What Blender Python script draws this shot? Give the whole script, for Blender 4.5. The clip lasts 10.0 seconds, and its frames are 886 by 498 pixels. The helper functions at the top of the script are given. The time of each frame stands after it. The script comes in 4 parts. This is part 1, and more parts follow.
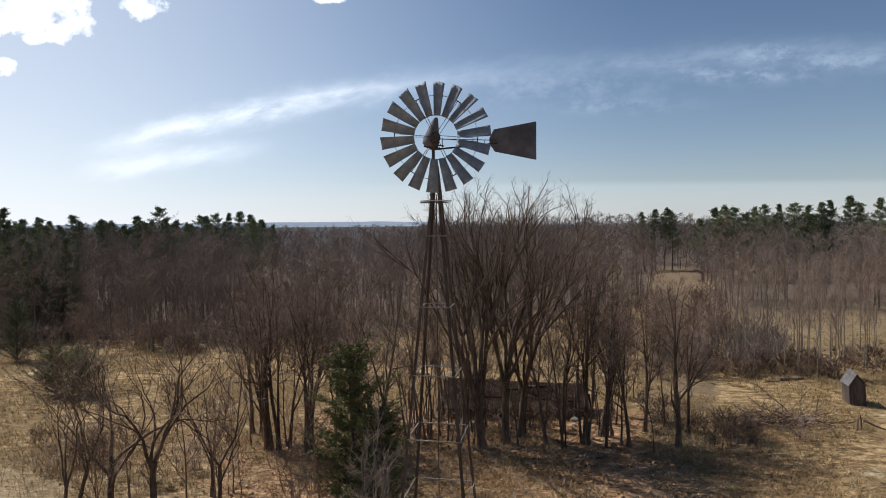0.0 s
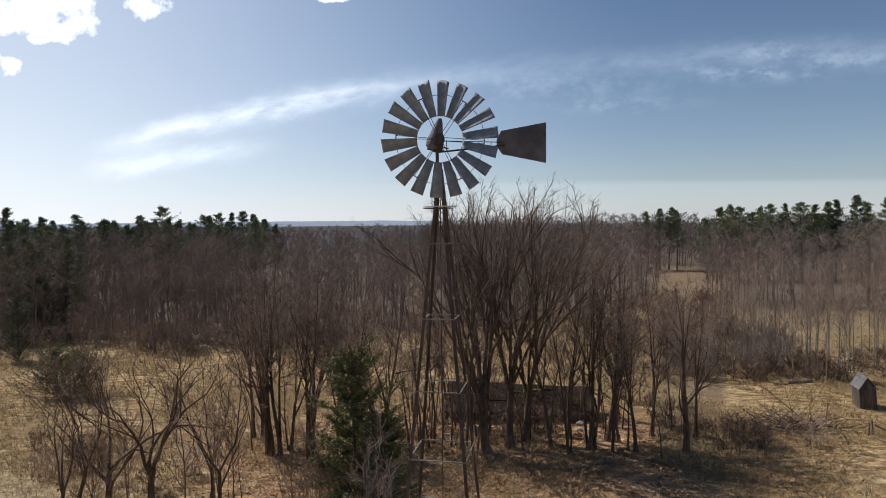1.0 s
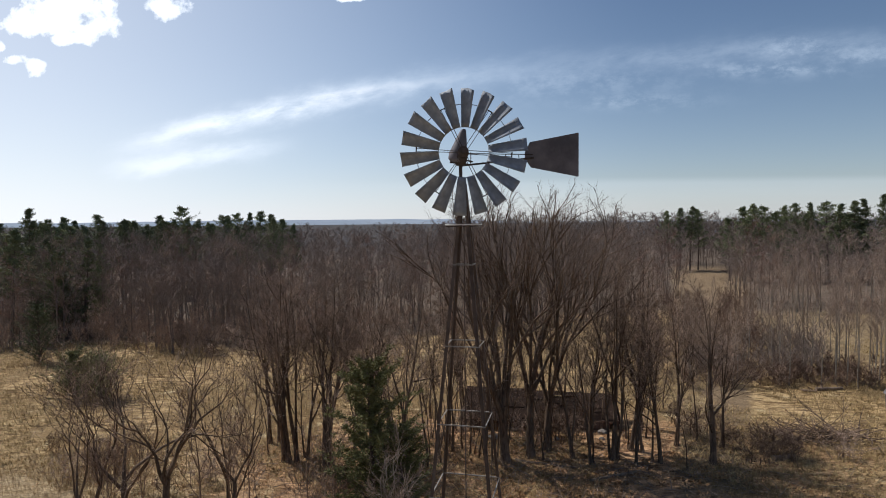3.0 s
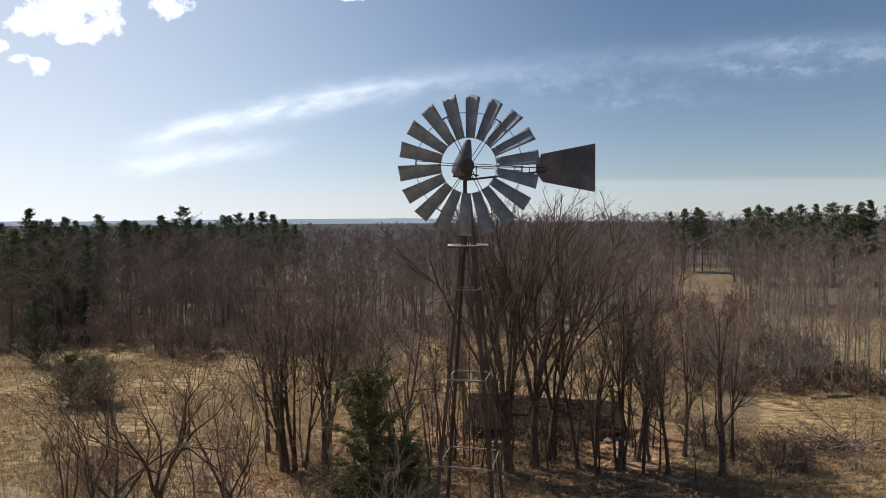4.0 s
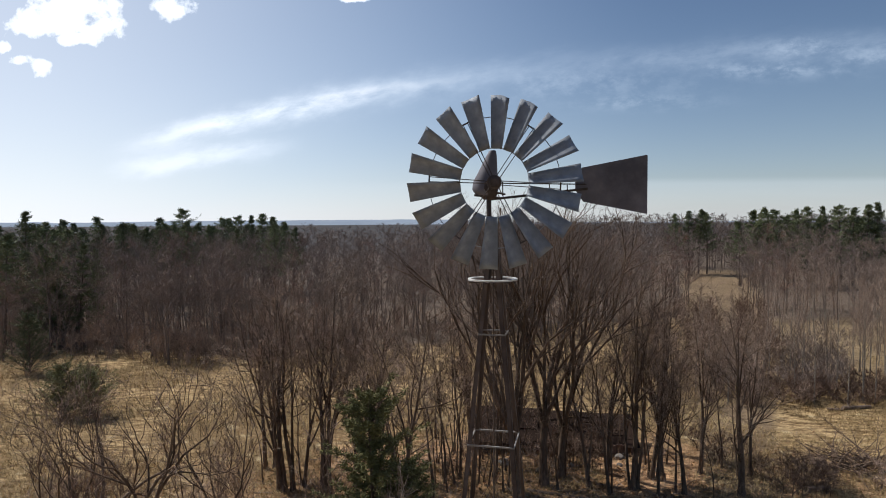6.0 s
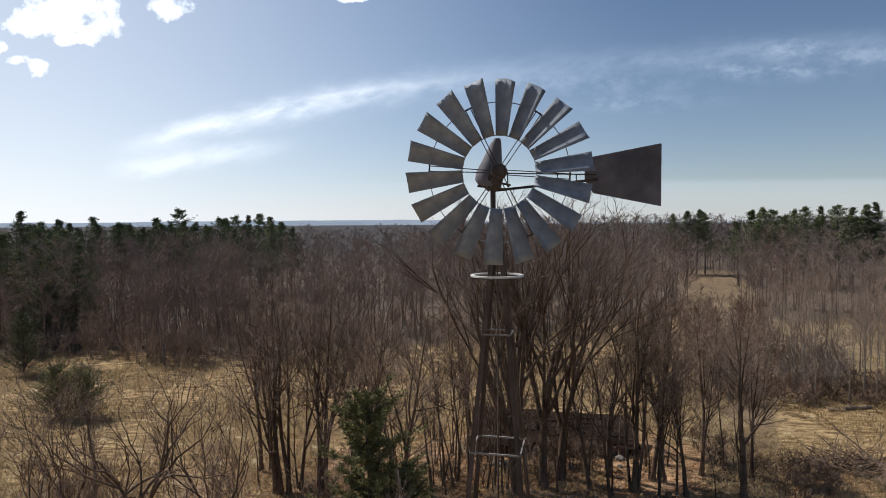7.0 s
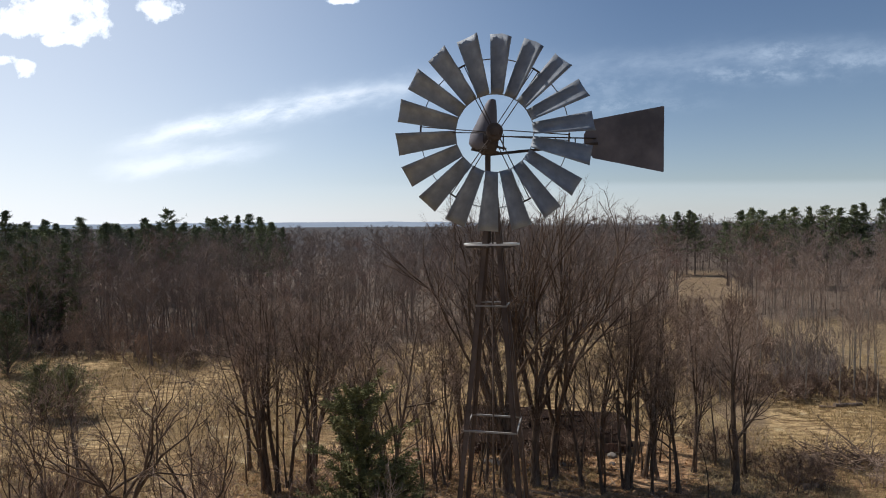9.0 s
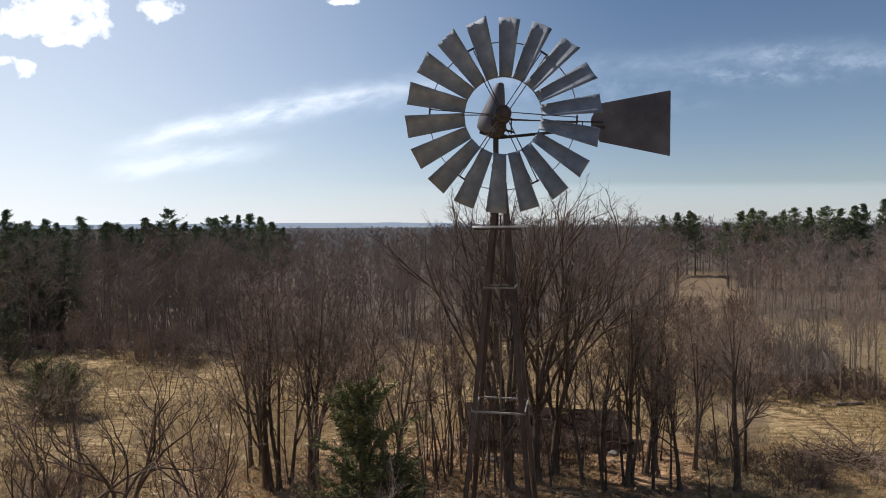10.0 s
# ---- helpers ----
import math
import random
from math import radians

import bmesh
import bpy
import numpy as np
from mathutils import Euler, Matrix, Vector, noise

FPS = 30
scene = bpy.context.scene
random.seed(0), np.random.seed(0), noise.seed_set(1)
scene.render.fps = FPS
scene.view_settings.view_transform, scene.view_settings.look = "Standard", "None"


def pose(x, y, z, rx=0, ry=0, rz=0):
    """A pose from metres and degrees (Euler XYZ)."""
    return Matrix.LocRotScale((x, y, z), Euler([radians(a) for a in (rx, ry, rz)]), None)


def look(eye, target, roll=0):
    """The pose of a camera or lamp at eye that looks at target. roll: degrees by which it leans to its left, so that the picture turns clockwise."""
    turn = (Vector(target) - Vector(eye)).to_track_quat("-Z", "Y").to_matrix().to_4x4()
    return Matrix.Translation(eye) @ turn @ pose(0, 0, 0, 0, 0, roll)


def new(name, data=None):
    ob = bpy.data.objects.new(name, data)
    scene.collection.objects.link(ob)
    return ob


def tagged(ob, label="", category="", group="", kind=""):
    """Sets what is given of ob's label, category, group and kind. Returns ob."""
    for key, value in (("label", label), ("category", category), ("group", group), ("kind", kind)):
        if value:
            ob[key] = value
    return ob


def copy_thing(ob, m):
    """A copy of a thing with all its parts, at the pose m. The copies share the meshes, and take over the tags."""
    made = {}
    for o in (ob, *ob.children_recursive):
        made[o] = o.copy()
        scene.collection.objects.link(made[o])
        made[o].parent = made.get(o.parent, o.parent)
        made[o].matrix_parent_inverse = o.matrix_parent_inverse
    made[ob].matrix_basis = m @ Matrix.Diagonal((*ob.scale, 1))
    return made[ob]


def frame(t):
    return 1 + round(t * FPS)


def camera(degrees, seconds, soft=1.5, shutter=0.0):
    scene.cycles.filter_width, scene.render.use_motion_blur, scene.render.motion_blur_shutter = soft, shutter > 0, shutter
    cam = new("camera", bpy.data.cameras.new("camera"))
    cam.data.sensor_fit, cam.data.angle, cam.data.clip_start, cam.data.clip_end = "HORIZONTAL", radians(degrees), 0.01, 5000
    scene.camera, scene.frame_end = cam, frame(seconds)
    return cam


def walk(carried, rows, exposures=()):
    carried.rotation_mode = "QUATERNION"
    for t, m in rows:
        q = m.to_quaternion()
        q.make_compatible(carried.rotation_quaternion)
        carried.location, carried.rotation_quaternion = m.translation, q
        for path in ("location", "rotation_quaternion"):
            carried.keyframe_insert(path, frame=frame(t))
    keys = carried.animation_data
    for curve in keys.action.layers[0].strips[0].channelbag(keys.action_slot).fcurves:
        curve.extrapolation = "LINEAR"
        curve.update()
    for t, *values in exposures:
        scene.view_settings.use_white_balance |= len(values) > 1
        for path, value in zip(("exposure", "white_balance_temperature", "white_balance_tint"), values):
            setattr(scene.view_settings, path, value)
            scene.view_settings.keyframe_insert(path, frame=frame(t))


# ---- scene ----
cam = camera(72.0, 10.0, soft=1.0)
PATH = [
    (0, (0.067, -13.036, 15.249), (0.068, -11.037, 15.164), -0.5),
    (0.5, (0.072, -12.651, 15.330), (0.062, -10.652, 15.243), -0.5),
    (1, (0.049, -12.371, 15.396), (0.039, -10.373, 15.308), -0.5),
    (1.5, (0.012, -12.199, 15.490), (-0.003, -10.201, 15.400), -0.6),
    (2, (-0.042, -12.082, 15.561), (-0.075, -10.084, 15.472), -0.6),
    (2.5, (-0.063, -11.877, 15.626), (-0.117, -9.880, 15.535), -0.6),
    (4, (-0.097, -10.514, 16.076), (-0.171, -8.518, 15.981), -0.4),
    (4.5, (-0.139, -9.946, 16.195), (-0.214, -7.950, 16.098), -0.4),
    (5, (-0.210, -9.362, 16.331), (-0.287, -7.366, 16.237), -0.4),
    (5.5, (-0.312, -9.030, 16.447), (-0.392, -7.034, 16.355), -0.4),
    (7, (-0.446, -8.283, 16.335), (-0.516, -6.287, 16.245), -0.4),
    (7.5, (-0.459, -8.131, 16.284), (-0.530, -6.134, 16.195), -0.4),
    (8, (-0.487, -8.065, 16.183), (-0.563, -6.069, 16.095), -0.4),
    (8.5, (-0.470, -7.976, 16.045), (-0.529, -5.979, 15.958), -0.3),
    (9, (-0.476, -7.914, 15.923), (-0.516, -5.916, 15.839), -0.4),
    (9.5, (-0.506, -7.900, 15.835), (-0.545, -5.902, 15.753), -0.3),
    (10, (-0.570, -7.980, 15.714), (-0.610, -5.982, 15.633), -0.3),
]
walk(cam, [(t, look(eye, target, roll)) for t, eye, target, roll in PATH], exposures=((0, 0.0, 6080, 11), (10, 0.0, 6080, 11)))

SUN_AZ = radians(57)      # to the left of straight ahead
SUN_EL = radians(50)
HUB = (-0.092, -1.141, 16.873)     # the wheel's centre
MILL = 0.88               # size of the mill against its eight-foot pattern

# ---------------------------------------------------------------- light
def build_world():
    world = bpy.data.worlds.new("sky")
    scene.world = world
    world.use_nodes = True
    nt = world.node_tree
    nt.nodes.clear()
    N, L = nt.nodes.new, nt.links.new

    def math_node(op, a, b=None, c=None, clamp=False):
        n = N("ShaderNodeMath")
        n.operation, n.use_clamp = op, clamp
        for i, v in enumerate((a, b, c)):
            if v is None:
                continue
            if isinstance(v, (int, float)):
                n.inputs[i].default_value = v
            else:
                L(v, n.inputs[i])
        return n.outputs[0]

    def noise_node(vec, scale, detail=6.0, rough=0.6):
        n = N("ShaderNodeTexNoise")
        n.inputs["Scale"].default_value = scale
        n.inputs["Detail"].default_value = detail
        n.inputs["Roughness"].default_value = rough
        L(vec, n.inputs["Vector"])
        return n.outputs["Fac"]

    def ramp(val, lo, hi):
        n = N("ShaderNodeMapRange")
        n.interpolation_type = "SMOOTHSTEP"
        n.inputs["From Min"].default_value = lo
        n.inputs["From Max"].default_value = hi
        L(val, n.inputs["Value"])
        return n.outputs["Result"]

    sky = N("ShaderNodeTexSky")
    sky.sky_type, sky.sun_disc = "NISHITA", False
    sky.sun_elevation, sky.sun_rotation = SUN_EL, -SUN_AZ
    sky.air_density, sky.dust_density, sky.ozone_density = SKY_AIR, SKY_DUST, 3.0
    coord = N("ShaderNodeTexCoord")
    sep = N("ShaderNodeSeparateXYZ")
    L(coord.outputs["Generated"], sep.inputs[0])
    x, y, z = sep.outputs
    ahead = ramp(y, 0.15, 0.35)
    ys = math_node("MAXIMUM", y, 0.15)
    u, v = math_node("DIVIDE", x, ys), math_node("DIVIDE", z, ys)
    comb = N("ShaderNodeCombineXYZ")
    L(u, comb.inputs[0])
    L(v, comb.inputs[1])
    uv = comb.outputs[0]

    def stretched(angle, sx, sy):
        turned, m = N("ShaderNodeMapping"), N("ShaderNodeMapping")
        turned.inputs["Rotation"].default_value = (0, 0, angle)
        m.inputs["Scale"].default_value = (sx, sy, 1)
        L(uv, turned.inputs["Vector"])
        L(turned.outputs[0], m.inputs["Vector"])
        return m.outputs[0]

    # long thin streak of high cloud, brightest towards the sun
    line = math_node("MULTIPLY_ADD", u, 0.125, 0.231)
    line = math_node("MULTIPLY_ADD", math_node("MULTIPLY", u, u), -0.11, line)
    off = math_node("SUBTRACT", v, line)
    wisp = noise_node(stretched(-0.16, 4.0, 9.0), 2.2, 8.0, 0.62)
    off = math_node("ADD", off, math_node("MULTIPLY", math_node("SUBTRACT", wisp, 0.5), 0.05))
    width = math_node("MULTIPLY_ADD", u, 0.006, 0.0195)
    q = math_node("DIVIDE", off, width)
    band = math_node("POWER", 2.718, math_node("MULTIPLY", math_node("MULTIPLY", q, q), -1.0))
    left = math_node("SUBTRACT", 1.0, ramp(u, -0.30, 0.12))
    band = math_node("MULTIPLY", band, math_node("MULTIPLY_ADD", left, 0.74, 0.19))
    fibre = noise_node(stretched(-0.17, 7.0, 20.0), 2.0, 9.0, 0.62)
    band = math_node("MULTIPLY", band, ramp(fibre, 0.12, 0.62))
    band = math_node("MULTIPLY", band, ramp(u, -0.62, -0.42))
    # the veil below it
    veil = math_node("DIVIDE", math_node("ADD", off, math_node("MULTIPLY_ADD", u, 0.10, 0.089)), 0.014)
    veil = math_node("POWER", 2.718, math_node("MULTIPLY", math_node("MULTIPLY", veil, veil), -1.0))
    veil = math_node("MULTIPLY", veil, math_node("MULTIPLY", ramp(u, -0.62, -0.50), math_node("SUBTRACT", 1.0, ramp(u, -0.40, -0.25))))
    veil = math_node("MULTIPLY", math_node("MULTIPLY", veil, 0.62), ramp(fibre, 0.05, 0.6))
    # broken patches to the right of it
    broken = ramp(noise_node(stretched(-0.08, 7.0, 12.0), 3.0, 9.0, 0.68), 0.40, 0.66)
    patch = None
    for cu, cv, ru, rv, most in ((0.28, 0.189, 0.10, 0.012, 0.30), (0.49, 0.235, 0.14, 0.014, 0.26), (0.53, 0.268, 0.06, 0.018, 0.22), (0.17, 0.218, 0.20, 0.026, 0.20),
                                 (0.64, 0.252, 0.08, 0.020, 0.16)):
        a = math_node("DIVIDE", math_node("SUBTRACT", u, cu), ru)
        b = math_node("DIVIDE", math_node("SUBTRACT", v, cv), rv)
        d = math_node("ADD", math_node("MULTIPLY", a, a), math_node("MULTIPLY", b, b))
        d = math_node("MULTIPLY", math_node("POWER", 2.718, math_node("MULTIPLY", d, -1.0)), most)
        patch = d if patch is None else math_node("MAXIMUM", patch, d)
    patch = math_node("MULTIPLY", patch, broken)
    # low bank above the horizon
    bank = math_node("MULTIPLY", math_node("SUBTRACT", 1.0, ramp(v, 0.056, 0.070)), ramp(u, -0.35, 0.30))
    bank = math_node("MULTIPLY", bank, math_node("MULTIPLY_ADD", noise_node(stretched(0, 1.0, 9.0), 2.0), 0.16, 0.12))
    # thin high haze, thicker low down and towards the sun
    low_haze = math_node("POWER", 2.718, math_node("MULTIPLY", math_node("MAXIMUM", v, 0.0), -7.0))
    glow = math_node("SUBTRACT", 1.0, ramp(u, -0.85, 0.36))
    low_share = math_node("MULTIPLY_ADD", ramp(u, -0.35, 0.55), -0.13, 0.37)
    haze = math_node("ADD", math_node("MULTIPLY", low_haze, low_share), math_node("MULTIPLY", glow, 0.44))
    thin = math_node("ADD", math_node("ADD", band, veil), math_node("ADD", patch, bank))
    thin = math_node("MAXIMUM", thin, math_node("ADD", haze, math_node("MULTIPLY", thin, 0.6)), clamp=True)
    # heaped clouds near the sun
    puff = noise_node(uv, 20.0, 10.0, 0.62)
    heap = None
    for cu, cv, ru, rv in ((-0.705, 0.333, 0.062, 0.030), (-0.645, 0.352, 0.090, 0.050), (-0.600, 0.322, 0.058, 0.028), (-0.640, 0.305, 0.045, 0.016),
                           (-0.485, 0.352, 0.046, 0.024), (-0.735, 0.276, 0.030, 0.016), (-0.704, 0.262, 0.032, 0.022), (-0.775, 0.292, 0.030, 0.012),
                           (-0.186, 0.362, 0.030, 0.008)):
        a = math_node("DIVIDE", math_node("SUBTRACT", u, cu), ru)
        b = math_node("DIVIDE", math_node("SUBTRACT", v, cv), rv)
        d = math_node("SUBTRACT", 1.0, math_node("SQRT", math_node("ADD", math_node("MULTIPLY", a, a), math_node("MULTIPLY", b, b))))
        heap = d if heap is None else math_node("MAXIMUM", heap, d)
    heap = math_node("ADD", heap, math_node("MULTIPLY", math_node("SUBTRACT", puff, 0.5), 2.6))
    heap = ramp(heap, -0.08, 0.50)
    cloud = math_node("MULTIPLY", math_node("MAXIMUM", thin, heap), ahead)

    blue = N("ShaderNodeBackground")
    L(sky.outputs[0], blue.inputs[0])
    blue.inputs[1].default_value = SKY_STRENGTH
    white = N("ShaderNodeBackground")
    tint = N("ShaderNodeMix")
    tint.data_type = "RGBA"
    L(math_node("MAXIMUM", math_node("MAXIMUM", heap, math_node("MAXIMUM", low_haze, glow)), math_node("ADD", band, veil), clamp=True), tint.inputs[0])
    tint.inputs[6].default_value, tint.inputs[7].default_value = (0.76, 0.88, 1.0, 1), (0.965, 0.985, 1.0, 1)
    L(tint.outputs[2], white.inputs[0])
    white.inputs[1].default_value = CLOUD_STRENGTH
    mix = N("ShaderNodeMixShader")
    out = N("ShaderNodeOutputWorld")
    L(cloud, mix.inputs[0])
    L(blue.outputs[0], mix.inputs[1])
    L(white.outputs[0], mix.inputs[2])
    L(mix.outputs[0], out.inputs[0])


SKY_STRENGTH, CLOUD_STRENGTH, SKY_AIR, SKY_DUST = 0.068, 1.13, 1.0, 0.5
build_world()
sun = new("sun", bpy.data.lights.new("sun", "SUN"))
sun.data.energy, sun.data.angle, sun.data.color = 4.5, radians(0.6), (1.0, 0.94, 0.84)
toward_sun = Vector((-math.sin(SUN_AZ) * math.cos(SUN_EL), math.cos(SUN_AZ) * math.cos(SUN_EL), math.sin(SUN_EL)))
sun.matrix_world = look(toward_sun * 200, (0, 0, 0))


# ---------------------------------------------------------------- materials
def material(name, dark, light, scale=6.0, rough=0.85, metal=0.0, bump=0.3, squash=(1, 1, 1), spread=0.0, third=None,
             specular=0.12, bump_distance=0.02):
    """Two-scale mottled material: dark and light are the ends of the colour range, spread the change from thing to thing."""
    m = bpy.data.materials.new(name)
    m.use_nodes = True
    nt = m.node_tree
    N, L = nt.nodes.new, nt.links.new
    bsdf = nt.nodes["Principled BSDF"]
    coord = N("ShaderNodeTexCoord")
    mp = N("ShaderNodeMapping")
    mp.inputs["Scale"].default_value = squash
    L(coord.outputs["Object"], mp.inputs["Vector"])
    fine, broad = N("ShaderNodeTexNoise"), N("ShaderNodeTexNoise")
    for n, k, d in ((fine, scale, 8), (broad, scale * 0.13, 4)):
        n.inputs["Scale"].default_value, n.inputs["Detail"].default_value = k, d
        n.inputs["Roughness"].default_value = 0.62
        L(mp.outputs[0], n.inputs["Vector"])
    add = N("ShaderNodeMath")
    add.operation = "ADD"
    L(fine.outputs["Fac"], add.inputs[0])
    L(broad.outputs["Fac"], add.inputs[1])
    rg = N("ShaderNodeMapRange")
    rg.inputs["From Min"].default_value, rg.inputs["From Max"].default_value = 0.72, 1.28
    L(add.outputs[0], rg.inputs["Value"])
    cr = N("ShaderNodeValToRGB")
    cr.color_ramp.elements[0].color = (*dark, 1)
    cr.color_ramp.elements[1].color = (*light, 1)
    if third:
        e = cr.color_ramp.elements.new(0.5)
        e.color = (*third, 1)
    L(rg.outputs[0], cr.inputs[0])
    colour = cr.outputs[0]
    if spread:
        info, geo = N("ShaderNodeObjectInfo"), N("ShaderNodeNewGeometry")
        r = N("ShaderNodeMath")
        r.operation = "ADD"
        L(info.outputs["Random"], r.inputs[0])
        L(geo.outputs["Random Per Island"], r.inputs[1])
        r2 = N("ShaderNodeMapRange")
        r2.inputs["From Max"].default_value = 2.0
        r2.inputs["To Min"].default_value, r2.inputs["To Max"].default_value = 1 - spread, 1 + spread
        L(r.outputs[0], r2.inputs["Value"])
        hsv = N("ShaderNodeHueSaturation")
        L(r2.outputs[0], hsv.inputs["Value"])
        L(colour, hsv.inputs["Color"])
        colour = hsv.outputs[0]
    L(colour, bsdf.inputs["Base Color"])
    bsdf.inputs["Roughness"].default_value, bsdf.inputs["Metallic"].default_value = rough, metal
    bsdf.inputs["Specular IOR Level"].default_value = specular
    if bump:
        b = N("ShaderNodeBump")
        b.inputs["Strength"].default_value, b.inputs["Distance"].default_value = bump, bump_distance
        L(fine.outputs["Fac"], b.inputs["Height"])
        L(b.outputs[0], bsdf.inputs["Normal"])
    return m


bark = material("bark", (0.052, 0.035, 0.025), (0.215, 0.15, 0.105), 9, squash=(1, 1, 0.22), bump=0.8, spread=0.3)
twig = material("twig", (0.19, 0.132, 0.10), (0.50, 0.37, 0.28), 3, bump=0, spread=0.45)
wood_twig = material("wood_twig", (0.135, 0.104, 0.086), (0.30, 0.235, 0.197), 2, bump=0, spread=0.28)
red_twig = material("red_twig", (0.15, 0.082, 0.060), (0.34, 0.20, 0.15), 3, bump=0, spread=0.35)
pale_bark = material("pale_bark", (0.14, 0.115, 0.09), (0.40, 0.345, 0.28), 5, squash=(1, 1, 2.5), bump=0.3, spread=0.25)
pale_twig = material("pale_twig", (0.19, 0.138, 0.105), (0.43, 0.325, 0.25), 3, bump=0, spread=0.35)
pine_bark = material("pine_bark", (0.07, 0.052, 0.042), (0.20, 0.15, 0.12), 8, squash=(1, 1, 0.3), bump=0.6)
wood_bark = material("wood_bark", (0.095, 0.07, 0.057), (0.29, 0.222, 0.18), 9, squash=(1, 1, 0.22), bump=0.5, spread=0.3)
needle = material("needle", (0.062, 0.080, 0.041), (0.235, 0.25, 0.125), 1.6, bump=0, spread=0.45, rough=0.7)
cedar_green = material("cedar_green", (0.085, 0.088, 0.034), (0.25, 0.235, 0.10), 2.4, bump=0, spread=0.55, rough=0.7)
young_bark = material("young_bark", (0.12, 0.075, 0.052), (0.34, 0.235, 0.17), 8, squash=(1, 1, 0.3), bump=0.3, spread=0.3)
brush_brown = material("brush_brown", (0.10, 0.064, 0.045), (0.25, 0.168, 0.12), 2, bump=0, spread=0.35)
weed = material("weed", (0.22, 0.14, 0.082), (0.52, 0.37, 0.225), 0.5, bump=0, spread=0.4)
juniper_green = material("juniper_green", (0.10, 0.105, 0.042), (0.31, 0.29, 0.135), 2.4, bump=0, spread=0.5, rough=0.6)
dry_grass = material("dry_grass", (0.20, 0.126, 0.052), (0.62, 0.475, 0.255), 0.6, bump=0, spread=0.5, third=(0.37, 0.26, 0.122))
galvanised = material("weathered_galvanised_steel", (0.185, 0.20, 0.226), (0.37, 0.395, 0.43), 7, rough=0.62, metal=0.15, bump=0.12, spread=0.10,
                      third=(0.265, 0.285, 0.315), bump_distance=0.004)
rusty = material("rusted_steel", (0.045, 0.039, 0.037), (0.12, 0.095, 0.083), 12, rough=0.75, metal=0.1, bump=0.25, bump_distance=0.003)
tower_steel = material("tower_steel", (0.065, 0.047, 0.039), (0.165, 0.125, 0.105), 4, rough=0.65, metal=0.2, bump=0.1, spread=0.1, bump_distance=0.003)
bright_zinc = material("pale_zinc", (0.17, 0.155, 0.14), (0.36, 0.335, 0.305), 9, rough=0.6, metal=0.3, bump=0.1, bump_distance=0.003)
barn_board = material("barn_board", (0.075, 0.05, 0.041), (0.215, 0.145, 0.118), 5, squash=(1, 1, 0.2), bump=0.5, spread=0.45, specular=0.05)
old_board = material("old_board", (0.06, 0.045, 0.038), (0.17, 0.135, 0.115), 6, squash=(1, 1, 0.15), bump=0.5, spread=0.25)
roofing = material("roofing", (0.07, 0.066, 0.064), (0.19, 0.18, 0.175), 7, bump=0.3, spread=0.25)
stone = material("field_stone", (0.11, 0.096, 0.084), (0.27, 0.24, 0.21), 4, bump=0.6, spread=0.25)
dead_wood = material("dead_wood", (0.10, 0.07, 0.052), (0.32, 0.24, 0.18), 5, squash=(1, 1, 0.3), bump=0.4, spread=0.3)


